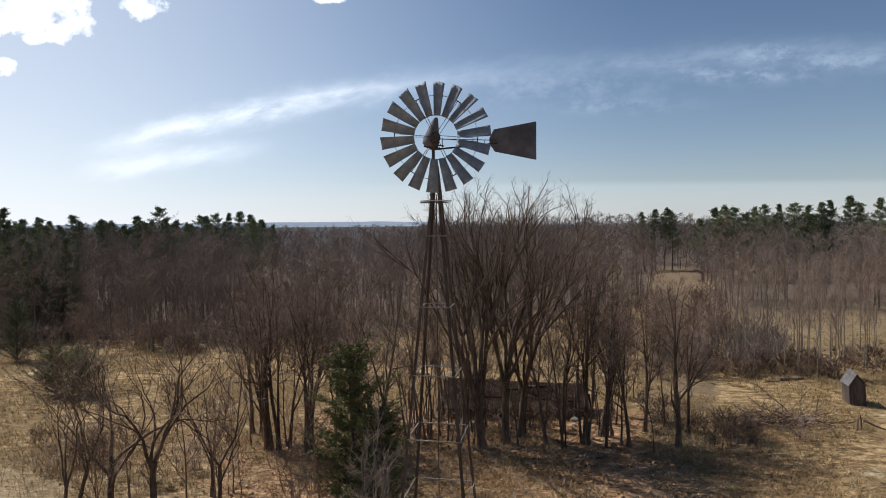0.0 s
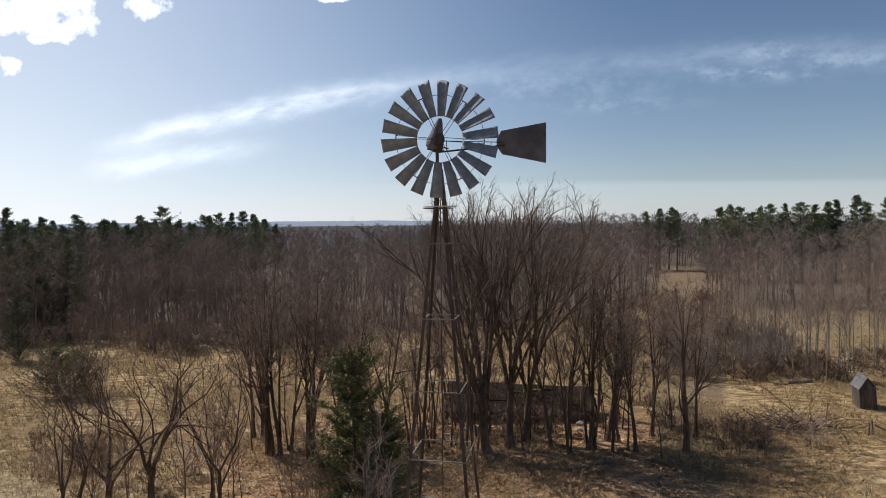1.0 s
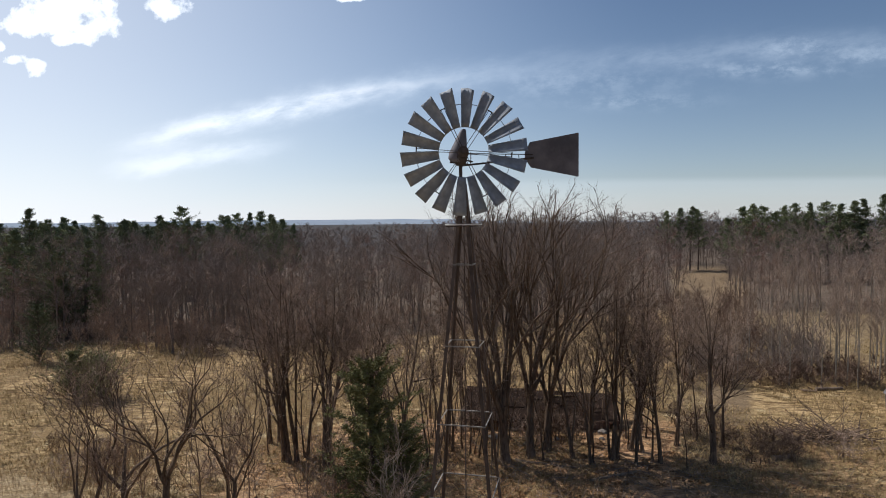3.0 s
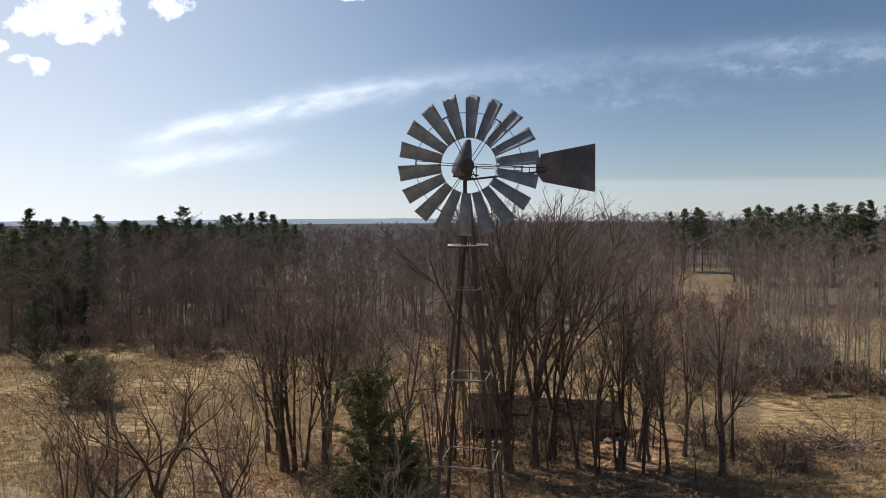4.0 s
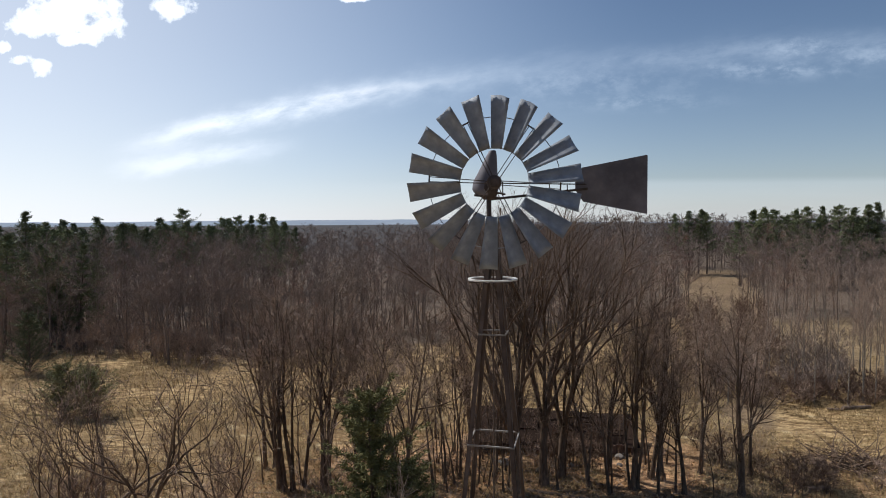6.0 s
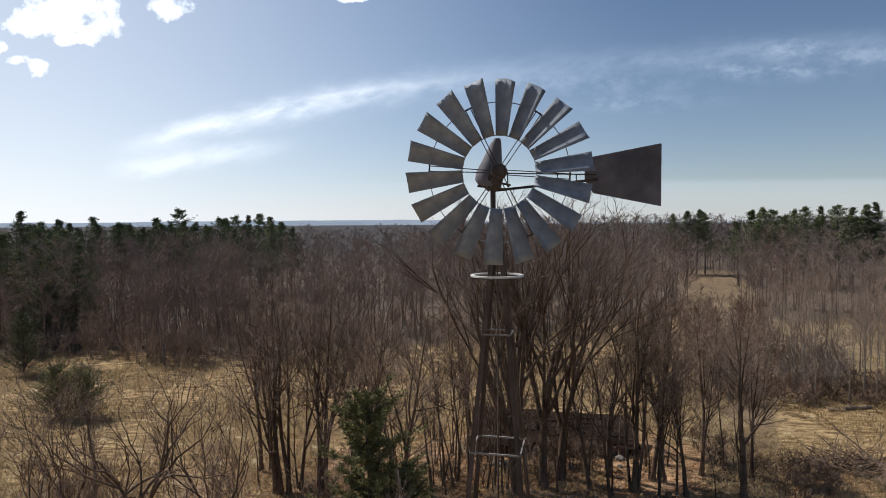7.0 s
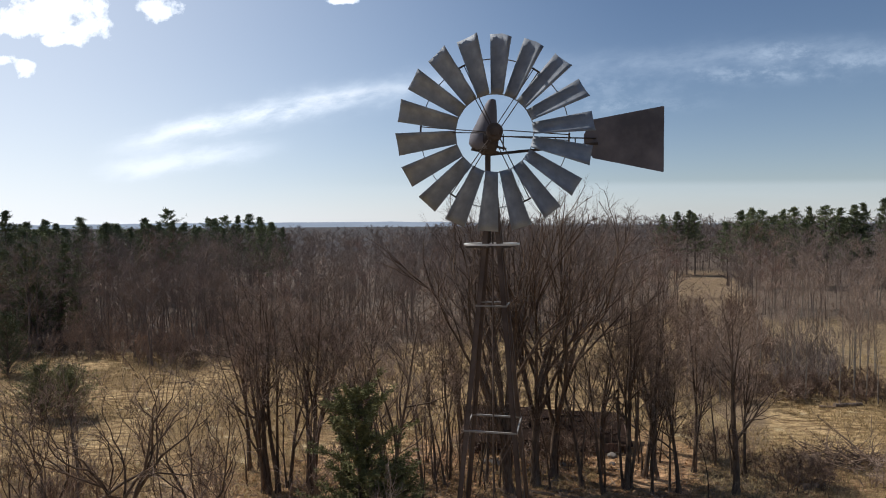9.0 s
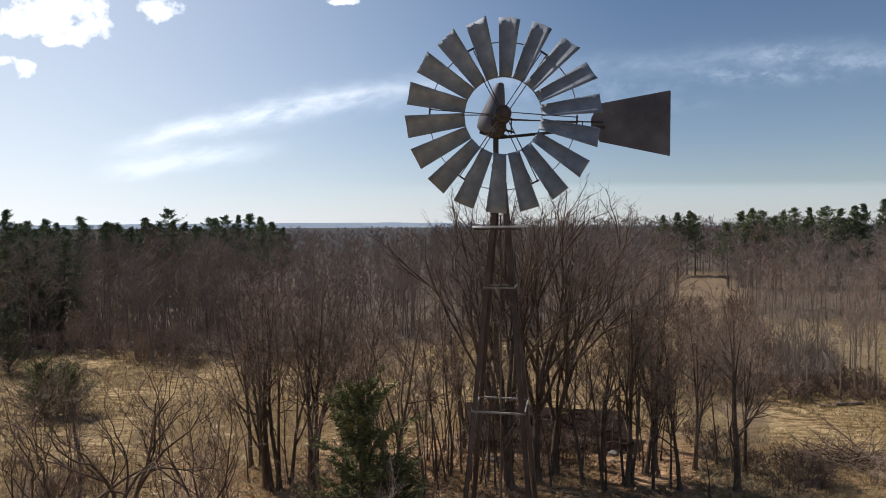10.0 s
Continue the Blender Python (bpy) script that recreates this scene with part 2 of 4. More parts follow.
def field_material():
    m = bpy.data.materials.new("winter_field")
    m.use_nodes = True
    nt = m.node_tree
    N, L = nt.nodes.new, nt.links.new
    bsdf = nt.nodes["Principled BSDF"]
    pos = N("ShaderNodeTexCoord").outputs["Object"]

    def tex(scale, detail, squash=(1, 1, 1), turn=0.0, rough=0.6):
        mp = N("ShaderNodeMapping")
        mp.inputs["Scale"].default_value = squash
        mp.inputs["Rotation"].default_value = (0, 0, turn)
        L(pos, mp.inputs["Vector"])
        n = N("ShaderNodeTexNoise")
        n.inputs["Scale"].default_value, n.inputs["Detail"].default_value = scale, detail
        n.inputs["Roughness"].default_value = rough
        L(mp.outputs[0], n.inputs["Vector"])
        return n.outputs["Fac"]

    def mixed(fac, a, b):
        n = N("ShaderNodeMix")
        n.data_type = "RGBA"
        L(fac, n.inputs["Factor"])
        for k, c in (("A", a), ("B", b)):
            sock = [i for i in n.inputs if i.name == k and i.type == "RGBA"][0]
            if isinstance(c, tuple):
                sock.default_value = (*c, 1)
            else:
                L(c, sock)
        return [o for o in n.outputs if o.type == "RGBA"][0]

    def ramp(val, lo, hi):
        n = N("ShaderNodeMapRange")
        n.interpolation_type = "SMOOTHSTEP"
        n.inputs["From Min"].default_value, n.inputs["From Max"].default_value = lo, hi
        L(val, n.inputs["Value"])
        return n.outputs["Result"]

    matted = tex(1.3, 10, (0.5, 1.4, 1), 0.5, 0.68)
    broad = tex(0.09, 5)
    spots = tex(0.45, 7, (1, 1, 1), 0.0, 0.65)
    straw = mixed(ramp(matted, 0.38, 0.60), (0.165, 0.10, 0.047), (0.53, 0.375, 0.19))
    straw = mixed(ramp(broad, 0.43, 0.58), straw, (0.25, 0.168, 0.082))
    straw = mixed(ramp(spots, 0.56, 0.74), straw, (0.64, 0.52, 0.31))
    # fallen leaves among the grove, a paler patch of flattened grass in the near field
    sep = N("ShaderNodeSeparateXYZ")
    L(pos, sep.inputs[0])

    def mth(op, a, b):
        n = N("ShaderNodeMath")
        n.operation = op
        for i, v in enumerate((a, b)):
            if isinstance(v, (int, float)):
                n.inputs[i].default_value = v
            else:
                L(v, n.inputs[i])
        return n.outputs[0]
    dx, dy = mth("DIVIDE", mth("SUBTRACT", sep.outputs[0], 4.0), 20.0), mth("DIVIDE", mth("SUBTRACT", sep.outputs[1], 26.0), 11.0)
    grove = mth("POWER", mth("ADD", mth("MULTIPLY", dx, dx), mth("MULTIPLY", dy, dy)), 0.5)
    grove = mth("ADD", grove, mth("MULTIPLY", mth("SUBTRACT", spots, 0.5), 1.6))
    px, py = mth("DIVIDE", mth("ADD", sep.outputs[0], 21.0), 11.0), mth("DIVIDE", mth("SUBTRACT", sep.outputs[1], 23.0), 7.0)
    pale = mth("ADD", mth("POWER", mth("ADD", mth("MULTIPLY", px, px), mth("MULTIPLY", py, py)), 0.5), mth("MULTIPLY", mth("SUBTRACT", spots, 0.5), 1.8))
    straw = mixed(mth("MULTIPLY", ramp(pale, 1.2, 0.5), 0.45), straw, mixed(ramp(matted, 0.34, 0.66), (0.34, 0.25, 0.14), (0.70, 0.56, 0.36)))
    litter = mixed(ramp(matted, 0.36, 0.64), (0.18, 0.098, 0.052), (0.64, 0.40, 0.22))
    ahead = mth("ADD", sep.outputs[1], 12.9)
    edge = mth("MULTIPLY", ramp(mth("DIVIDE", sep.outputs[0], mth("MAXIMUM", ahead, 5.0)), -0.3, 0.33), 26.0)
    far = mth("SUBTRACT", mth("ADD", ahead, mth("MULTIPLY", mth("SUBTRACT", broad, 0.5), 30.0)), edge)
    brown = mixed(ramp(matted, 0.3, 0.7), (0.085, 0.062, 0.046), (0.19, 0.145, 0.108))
    col = mixed(ramp(grove, 1.25, 0.55), straw, litter)
    side = mth("DIVIDE", sep.outputs[0], mth("MAXIMUM", ahead, 5.0))
    clear = mth("MULTIPLY", mth("MULTIPLY", ramp(side, 0.33, 0.35), ramp(side, 0.465, 0.445)), ramp(ahead, 205.0, 192.0))
    pasture = mth("MULTIPLY", mth("MULTIPLY", ramp(side, 0.30, 0.40), ramp(ahead, 62.0, 74.0)), 0.85)
    col = mixed(pasture, col, mixed(ramp(matted, 0.3, 0.7), (0.175, 0.122, 0.068), (0.315, 0.235, 0.135)))
    col = mixed(clear, col, mixed(ramp(matted, 0.3, 0.7), (0.15, 0.103, 0.062), (0.28, 0.20, 0.12)))
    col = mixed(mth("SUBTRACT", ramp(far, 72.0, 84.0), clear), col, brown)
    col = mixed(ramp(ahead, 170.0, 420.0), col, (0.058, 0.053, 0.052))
    grain = tex(5.5, 6, (0.6, 1.3, 1), 0.3, 0.7)
    shade = N("ShaderNodeHueSaturation")
    lum = N("ShaderNodeMapRange")
    lum.inputs["From Min"].default_value, lum.inputs["From Max"].default_value = 0.3, 0.7
    lum.inputs["To Min"].default_value, lum.inputs["To Max"].default_value = 0.52, 1.55
    L(grain, lum.inputs["Value"])
    L(lum.outputs["Result"], shade.inputs["Value"])
    L(col, shade.inputs["Color"])
    L(shade.outputs[0], bsdf.inputs["Base Color"])
    bsdf.inputs["Roughness"].default_value = 0.95
    bsdf.inputs["Specular IOR Level"].default_value = 0.1
    b = N("ShaderNodeBump")
    b.inputs["Strength"].default_value, b.inputs["Distance"].default_value = 1.0, 0.45
    L(matted, b.inputs["Height"])
    L(b.outputs[0], bsdf.inputs["Normal"])
    return m


# ---------------------------------------------------------------- mesh helpers
class Geo:
    """Vertices and faces of one mesh."""

    def __init__(self):
        self.v, self.f = [], []

    def tube(self, points, radii, sides=6, cap=True):
        base, up = len(self.v), Vector((0.31, 0.17, 0.93))
        n = len(points)
        for i, (p, r) in enumerate(zip(points, radii)):
            d = (points[min(i + 1, n - 1)] - points[max(i - 1, 0)])
            a = d.cross(up)
            if a.length < 1e-6:
                a = d.cross(Vector((1, 0, 0)))
            a.normalize()
            b = d.cross(a).normalized()
            for k in range(sides):
                t = 2 * math.pi * k / sides
                self.v.append(p + a * (r * math.cos(t)) + b * (r * math.sin(t)))
        for i in range(n - 1):
            o = base + i * sides
            for k in range(sides):
                self.f.append((o + k, o + (k + 1) % sides, o + sides + (k + 1) % sides, o + sides + k))
        if cap:
            self.f.append(tuple(base + k for k in reversed(range(sides))))
            self.f.append(tuple(base + (n - 1) * sides + k for k in range(sides)))
        return self

    def sliver(self, rng, p, d, length, w):
        """The finest twig: one long thin triangle."""
        side = d.cross(Vector((rng.gauss(0, 1), rng.gauss(0, 1), rng.gauss(0, 1))))
        side = side.normalized() * (w * 0.5)
        o = len(self.v)
        self.v += [p - side, p + side, p + d * length]
        self.f.append((o, o + 1, o + 2))

    def box(self, m, sx, sy, sz, chamfer=0.0):
        """A box about the pose m, its upright edges chamfered."""
        c = chamfer
        x, y, z = sx / 2, sy / 2, sz / 2
        ring = [(-x + c, -y), (x - c, -y), (x, -y + c), (x, y - c), (x - c, y), (-x + c, y), (-x, y - c), (-x, -y + c)] if c else \
               [(-x, -y), (x, -y), (x, y), (-x, y)]
        base, k = len(self.v), len(ring)
        for h in (-z, z):
            self.v += [m @ Vector((a, b, h)) for a, b in ring]
        self.f += [(base + i, base + (i + 1) % k, base + k + (i + 1) % k, base + k + i) for i in range(k)]
        self.f += [tuple(base + i for i in reversed(range(k))), tuple(base + k + i for i in range(k))]
        return self

    def bar(self, a, b, w, h=None):
        """A square bar from a to b."""
        a, b = Vector(a), Vector(b)
        m = Matrix.Translation((a + b) / 2) @ (b - a).to_track_quat("Z", "Y").to_matrix().to_4x4()
        return self.box(m, w, h or w, (b - a).length)

    def mesh(self, name, mat, smooth=False):
        me = bpy.data.meshes.new(name)
        me.from_pydata([tuple(p) for p in self.v], [], self.f)
        me.materials.append(mat)
        if smooth:
            me.shade_smooth()
        me.update()
        return me


def part(name, geo, mat, parent, label="", smooth=False):
    me = geo if isinstance(geo, bpy.types.Mesh) else geo.mesh(name, mat, smooth)
    ob = new(name, me)
    ob.parent = parent
    return tagged(ob, label)


def bulk(name, verts, faces, mat):
    """A large mesh from numpy arrays of triangles."""
    me = bpy.data.meshes.new(name)
    me.from_pydata(verts.tolist(), [], faces.tolist())
    me.materials.append(mat)
    me.update()
    return me


# ---------------------------------------------------------------- ground and distance
def step(x, lo, hi):
    t = min(1.0, max(0.0, (x - lo) / (hi - lo)))
    return t * t * (3 - 2 * t)


def height_at(x, y):
    """Height of the field: gently uneven, sinking a little beyond the grove, rising far off on the right."""
    r = math.hypot(x, y - 20)
    h = 0.35 * noise.noise(Vector((x * 0.035, y * 0.035, 0.3))) + 0.10 * noise.noise(Vector((x * 0.16, y * 0.16, 2.0)))
    rise = 7.6 * step(x / max(y + 13, 1), -0.10, 0.08) * step(y, 150, 320)
    return h * min(1.0, r / 30 + 0.3) - 1.0 * step(y, 60, 220) + 2.6 * step(y, 260, 700) * (1 - step(y, 1500, 3000)) + rise * (1 - step(y, 600, 1500))


def build_ground():
    xs = sorted({*(float(x) for x in range(-70, 91, 1)), *(s * d for s in (-1, 1) for d in (100, 120, 150, 200, 300, 450, 700, 1100, 1800, 3000, 4600))})
    ys = sorted({*(float(y) for y in range(-20, 101, 1)), -4600, -2000, -800, -300, -120, -60, -35, 110, 125, 150, 180, 220, 280, 360, 500, 800, 1300, 2200, 3400, 4600})
    g = Geo()
    for y in ys:
        for x in xs:
            g.v.append((x, y, height_at(x, y)))
    w = len(xs)
    for j in range(len(ys) - 1):
        for i in range(w - 1):
            o = j * w + i
            g.f.append((o, o + 1, o + w + 1, o + w))
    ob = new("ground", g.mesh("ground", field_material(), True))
    tagged(ob, "field of matted straw-coloured winter grass with brown leaf litter", "ground", kind="structure")


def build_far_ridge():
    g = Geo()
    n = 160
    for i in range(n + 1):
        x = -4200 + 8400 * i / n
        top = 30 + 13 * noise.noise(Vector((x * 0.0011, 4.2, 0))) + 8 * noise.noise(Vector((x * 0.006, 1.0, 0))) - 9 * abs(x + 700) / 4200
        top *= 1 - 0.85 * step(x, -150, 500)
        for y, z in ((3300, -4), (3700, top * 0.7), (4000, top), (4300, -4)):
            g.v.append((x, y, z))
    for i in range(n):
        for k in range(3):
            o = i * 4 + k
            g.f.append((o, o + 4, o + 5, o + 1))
    # the haze of distance is painted into the ridge's blue-grey base colour
    ob = new("far_ridge", g.mesh("far_ridge", material("haze_tinted_woods", (0.22, 0.26, 0.315), (0.30, 0.345, 0.405), 0.004, bump=0, specular=0.0), True))
    tagged(ob, "long low wooded ridge on the horizon, tinted blue for distance haze", "backdrop", kind="structure")


# ---------------------------------------------------------------- trees
def shoot(g, rng, p, d, length, r0, r1, segs, sides, wander, lift):
    """One tapering limb; returns its points, with the way it heads and its thickness at each."""
    pts, rad, dirs = [p.copy()], [r0], [d.copy()]
    for i in range(segs):
        d = (d + Vector((rng.gauss(0, wander), rng.gauss(0, wander), rng.gauss(0, wander) + lift))).normalized()
        p = p + d * (length / segs)
        pts.append(p.copy())
        rad.append(r1 + (r0 - r1) * (1 - (i + 1) / segs) ** 1.3)
        dirs.append(d.copy())
    g.tube(pts, rad, sides, cap=False)
    return pts, dirs, rad


def along(path, t):
    pts, dirs, rad = path
    f = t * (len(pts) - 1)
    i = min(int(f), len(pts) - 2)
    k = f - i
    return pts[i].lerp(pts[i + 1], k), dirs[i + 1], rad[i] + (rad[i + 1] - rad[i]) * k


def fork(rng, d, angle):
    """A way that leaves d by that angle, to a chance side."""
    side = d.orthogonal()
    side.rotate(Matrix.Rotation(rng.uniform(0, 2 * math.pi), 3, d))
    return (d * math.cos(angle) + side.normalized() * math.sin(angle)).normalized()


def bare_tree_geo(seed, height, radius, lean=(0, 0), stems=1, bare=0.3, limbs=11, branches=6, twigs=6, sprays=3, spread=0.75, reach=0.36,
                  fine=0.012, sides=6, lift=0.13, solid=True, ends=2, leaders=0, limb_share=0.5, wob=0.08, splay=(0.25, 0.5), low=0.12, taper=0.8):
    """Trunk and crown of a leafless tree standing at the origin."""
    rng = random.Random(seed)
    trunk, crown = Geo(), Geo()
    for s in range(stems):
        w = wob if s else 0.02
        way = Vector((lean[0] + rng.gauss(0, w), lean[1] + rng.gauss(0, w), 1)).normalized()
        h = height * (1 if s == 0 else rng.uniform(0.65, 0.95))
        r = radius * (1 if s == 0 else rng.uniform(0.5, 0.85))
        foot = Vector((rng.gauss(0, 0.3), rng.gauss(0, 0.3), -0.15)) if s else Vector((0, 0, -0.15))
        main = shoot(trunk, rng, foot, way, h * 0.93, r, r * 0.10, 10 if solid else 5, sides, 0.05, 0.02)
        trunk.tube([foot + Vector((0, 0, -0.05)), foot + way * 0.25, foot + way * 0.6], [r * 1.7, r * 1.25, r * 1.0], sides, cap=False)
        axes = [(main, bare, h)]
        for q in range(leaders):
            t = rng.uniform(0.22, 0.5)
            p, d, rr = along(main, t)
            ln = h * (0.93 - t) * rng.uniform(0.75, 0.98)
            axes.append((shoot(trunk, rng, p, fork(rng, d, rng.uniform(*splay)), ln, rr * 0.72, r * 0.08, 8, sides, 0.07, 0.09), low, ln * 1.25))
        for axis, first, size in axes:
            k_limbs = max(3, round((limbs if s == 0 else limbs * 0.65) * (1.0 if axis is main else 0.6)))
            for i in range(k_limbs):
                t = first + (0.99 - first) * (i + rng.random()) / k_limbs
                p, d, rr = along(axis, t)
                length = size * reach * (0.4 + taper * (1 - t) + (0.8 - taper) * 0.4) * rng.uniform(0.6, 1.25)
                a = fork(rng, d, spread * rng.uniform(0.65, 1.3))
                limb = shoot(trunk if solid else crown, rng, p, a, length, max(fine * 1.6, min(rr * 0.6, radius * limb_share)), fine * 1.4, 5 if solid else 3, max(3, sides - 2), 0.13, lift)
                for j in range(branches):
                    p2, d2, r2 = along(limb, 0.2 + 0.8 * (j + rng.random()) / branches)
                    l2 = length * rng.uniform(0.28, 0.6) * (1.1 - 0.4 * j / branches)
                    br = shoot(trunk if solid else crown, rng, p2, fork(rng, d2, rng.uniform(0.4, 0.95)), l2, min(r2 * 0.75, 0.045), fine, 3 if solid else 2, 3, 0.15, lift * 0.9)
                    for k in range(twigs):
                        p3, d3, r3 = along(br, 0.15 + 0.85 * (k + rng.random()) / twigs)
                        l3 = l2 * rng.uniform(0.3, 0.6) + 0.15
                        d3 = fork(rng, d3, rng.uniform(0.35, 0.9))
                        if solid:
                            tw = shoot(crown, rng, p3, d3, l3, fine * 0.9, fine * 0.5, 1, 3, 0.16, 0.10)
                        else:
                            d3 = (d3 + Vector((0, 0, lift))).normalized()
                            crown.sliver(rng, p3, d3, l3, fine * 1.8)
                            tw = ([p3, p3 + d3 * l3], [d3, d3], [fine, fine])
                        for q in range(sprays):
                            p4, d4, _ = along(tw, rng.uniform(0.2, 1.0))
                            d4 = fork(rng, d4, rng.uniform(0.3, 0.8))
                            l4 = l3 * rng.uniform(0.4, 0.9)
                            crown.sliver(rng, p4, d4, l4, fine * 1.1)
                            for e in range(ends):
                                crown.sliver(rng, p4 + d4 * (l4 * rng.uniform(0.3, 0.9)), fork(rng, d4, rng.uniform(0.3, 0.8)), l4 * rng.uniform(0.4, 0.8), fine * 0.75)
    return trunk, crown


def ramified_geo(seed, height, radius, lean=(0, 0), share=0.3, forks=(5, 3, 3, 3), angle=0.45, shrink=0.7, wander=0.10, lift=0.10, fine=0.009, tips=3, ends=3,
                 sides=7, low=0.35, thick=0.64, taper=0.5):
    """Trunk and crown of an old leafless tree whose limbs divide again and again towards a domed outline."""
    rng = random.Random(seed)
    trunk, crown = Geo(), Geo()
    first = height * (1 - share) / sum(shrink ** k for k in range(len(forks))) * 1.12

    def twigs(path, length, count):
        for k in range(count):
            p, d, _ = along(path, 0.25 + 0.75 * (k + rng.random()) / count)
            d = fork(rng, d, rng.uniform(0.3, 0.8))
            ln = length * rng.uniform(0.45, 0.9)
            tw = shoot(crown, rng, p, d, ln, fine * 0.8, fine * 0.4, 2, 3, 0.18, 0.05)
            for _ in range(ends):
                q, e, _ = along(tw, rng.uniform(0.2, 1.0))
                e = fork(rng, e, rng.uniform(0.3, 0.8))
                l2 = ln * rng.uniform(0.3, 0.7)
                crown.sliver(rng, q, e, l2, fine * 0.9)
                crown.sliver(rng, q + e * l2 * 0.5, fork(rng, e, rng.uniform(0.4, 0.8)), l2 * 0.6, fine * 0.7)

    def grow(p, d, length, r, level):
        last = level == len(forks)
        path = shoot(trunk, rng, p, d, length, r, max(fine * 0.9, r * taper), 4, max(3, sides - level), wander * (1 + 0.25 * level), lift)
        twigs(path, length * (0.42 if last else 0.3), tips * (2 if last else 1))
        if last:
            return
        n = forks[level]
        for k in range(n):
            t = 1.0 if k == 0 else low + (1 - low) * (k - rng.random() * 0.6) / max(1, n - 1)
            q, e, rr = along(path, min(1.0, max(0.2, t)))
            a = angle * (rng.uniform(0.3, 0.7) if k == 0 else rng.uniform(0.75, 1.35))
            grow(q, fork(rng, e, a), length * shrink * rng.uniform(0.88, 1.1), max(fine, rr * (0.9 if k == 0 else thick)), level + 1)

    way = Vector((lean[0], lean[1], 1)).normalized()
    foot = Vector((0, 0, -0.2))
    main = shoot(trunk, rng, foot, way, height * share, radius, radius * 0.8, 5, sides + 2, wander * 0.4, 0.02)
    trunk.tube([foot, foot + way * 0.3, foot + way * 0.7], [radius * 1.7, radius * 1.25, radius], sides + 2, cap=False)
    for k in range(forks[0]):
        q, e, rr = along(main, 1.0 if k < 2 else rng.uniform(0.55, 1.0))
        side = 2 * math.pi * (k + rng.random() * 0.5) / forks[0]
        spread = angle * rng.uniform(0.5, 1.5)
        d = (way * math.cos(spread) + Vector((math.cos(side), math.sin(side), 0)) * math.sin(spread)).normalized()
        grow(q, d, first * rng.uniform(0.92, 1.08), radius * rng.uniform(0.42, 0.62), 1)
    return trunk, crown


def plant(name, geos, mats, at, label, category, group="", turn=0.0):
    """A tree of a trunk and a crown at a spot of the field."""
    ob = tagged(new(name), label, category, group)
    ob.empty_display_size = 0.3
    ob.location = (at[0], at[1], height_at(*at[:2]))
    ob.rotation_euler.z = turn
    part("trunk", geos[0], mats[0], ob, smooth=True)
    part("crown", geos[1], mats[1], ob)
    return ob


def needle_spray(rng, pts, count, length, width, droop, flat=1.0):
    """Flat slivers about points, as arrays of triangles."""
    n = len(pts) * count
    base = np.repeat(np.array(pts, float), count, axis=0) + rng.normal(0, length * 0.28, (n, 3)) * (1, 1, flat)
    way = rng.normal(0, 1, (n, 3))
    way[:, 2] = way[:, 2] * 0.5 + droop
    way /= np.linalg.norm(way, axis=1)[:, None]
    side = np.cross(way, rng.normal(0, 1, (n, 3)))
    side /= np.linalg.norm(side, axis=1)[:, None] + 1e-9
    ln = length * rng.uniform(0.6, 1.4, (n, 1))
    a, b, c, d = base, base + way * ln * 0.5 + side * width, base + way * ln, base + way * ln * 0.5 - side * width
    v = np.stack((a, b, c, d), 1).reshape(-1, 3)
    o = np.arange(n)[:, None] * 4
    f = np.concatenate((o + [0, 1, 2], o + [0, 2, 3]), 0)
    return v, f


def pine_geo(seed, height, radius, bare=0.35, whorls=13, per=5, reach=0.2, tufts=5, needles=9, size=0.45, sharp=0.6, rise=(-0.12, 0.35), flat=1.0, ragged=0.0):
    """Trunk and crown of a pine: whorls of spreading limbs that carry clumps of needles."""
    rng, nrng = random.Random(seed), np.random.default_rng(seed)
    trunk, spots = Geo(), []
    main = shoot(trunk, rng, Vector((0, 0, -0.2)), Vector((rng.gauss(0, .02), rng.gauss(0, .02), 1)).normalized(), height, radius, 0.03, 8, 6, 0.02, 0.02)
    for i in range(whorls):
        t = bare + (0.985 - bare) * i / (whorls - 1)
        tier = 1 + ragged * rng.uniform(-1, 1)
        jitter = 0.6 if not ragged else 0.35
        for k in range(per):
            p, d, r = along(main, min(0.995, max(0.04, t + rng.uniform(-jitter, jitter) * (1 - bare) / whorls)))
            length = height * reach * tier * ((1 - t) / (1 - bare)) ** sharp * rng.uniform(0.3, 1.45) + 0.25
            a = 2 * math.pi * (k + rng.random()) / per
            way = Vector((math.cos(a), math.sin(a), rng.uniform(*rise))).normalized()
            limb = shoot(trunk, rng, p, way, length, max(0.02, r * 0.35), 0.01, 3, 3, 0.08, 0.06)
            for q in range(tufts):
                spots.append(along(limb, 0.3 + 0.7 * (q + rng.random()) / tufts)[0])
    spots.append(main[0][-1])
    v, f = needle_spray(nrng, spots, needles, size, size * 0.13, 0.35, flat)
    return trunk, v, f


def plant_pine(name, kit, at, label, category, group="", mats=None, turn=0.0, scale=1.0):
    ob = tagged(new(name), label, category, group)
    ob.location = (at[0], at[1], height_at(*at[:2]))
    ob.rotation_euler.z = turn
    ob.scale = (scale, scale, scale)
    mats = mats or (pine_bark, needle)
    part("trunk", kit[0], mats[0], ob, smooth=True)
    part("crown", bulk("crown", kit[1], kit[2], mats[1]), mats[1], ob)
    return ob




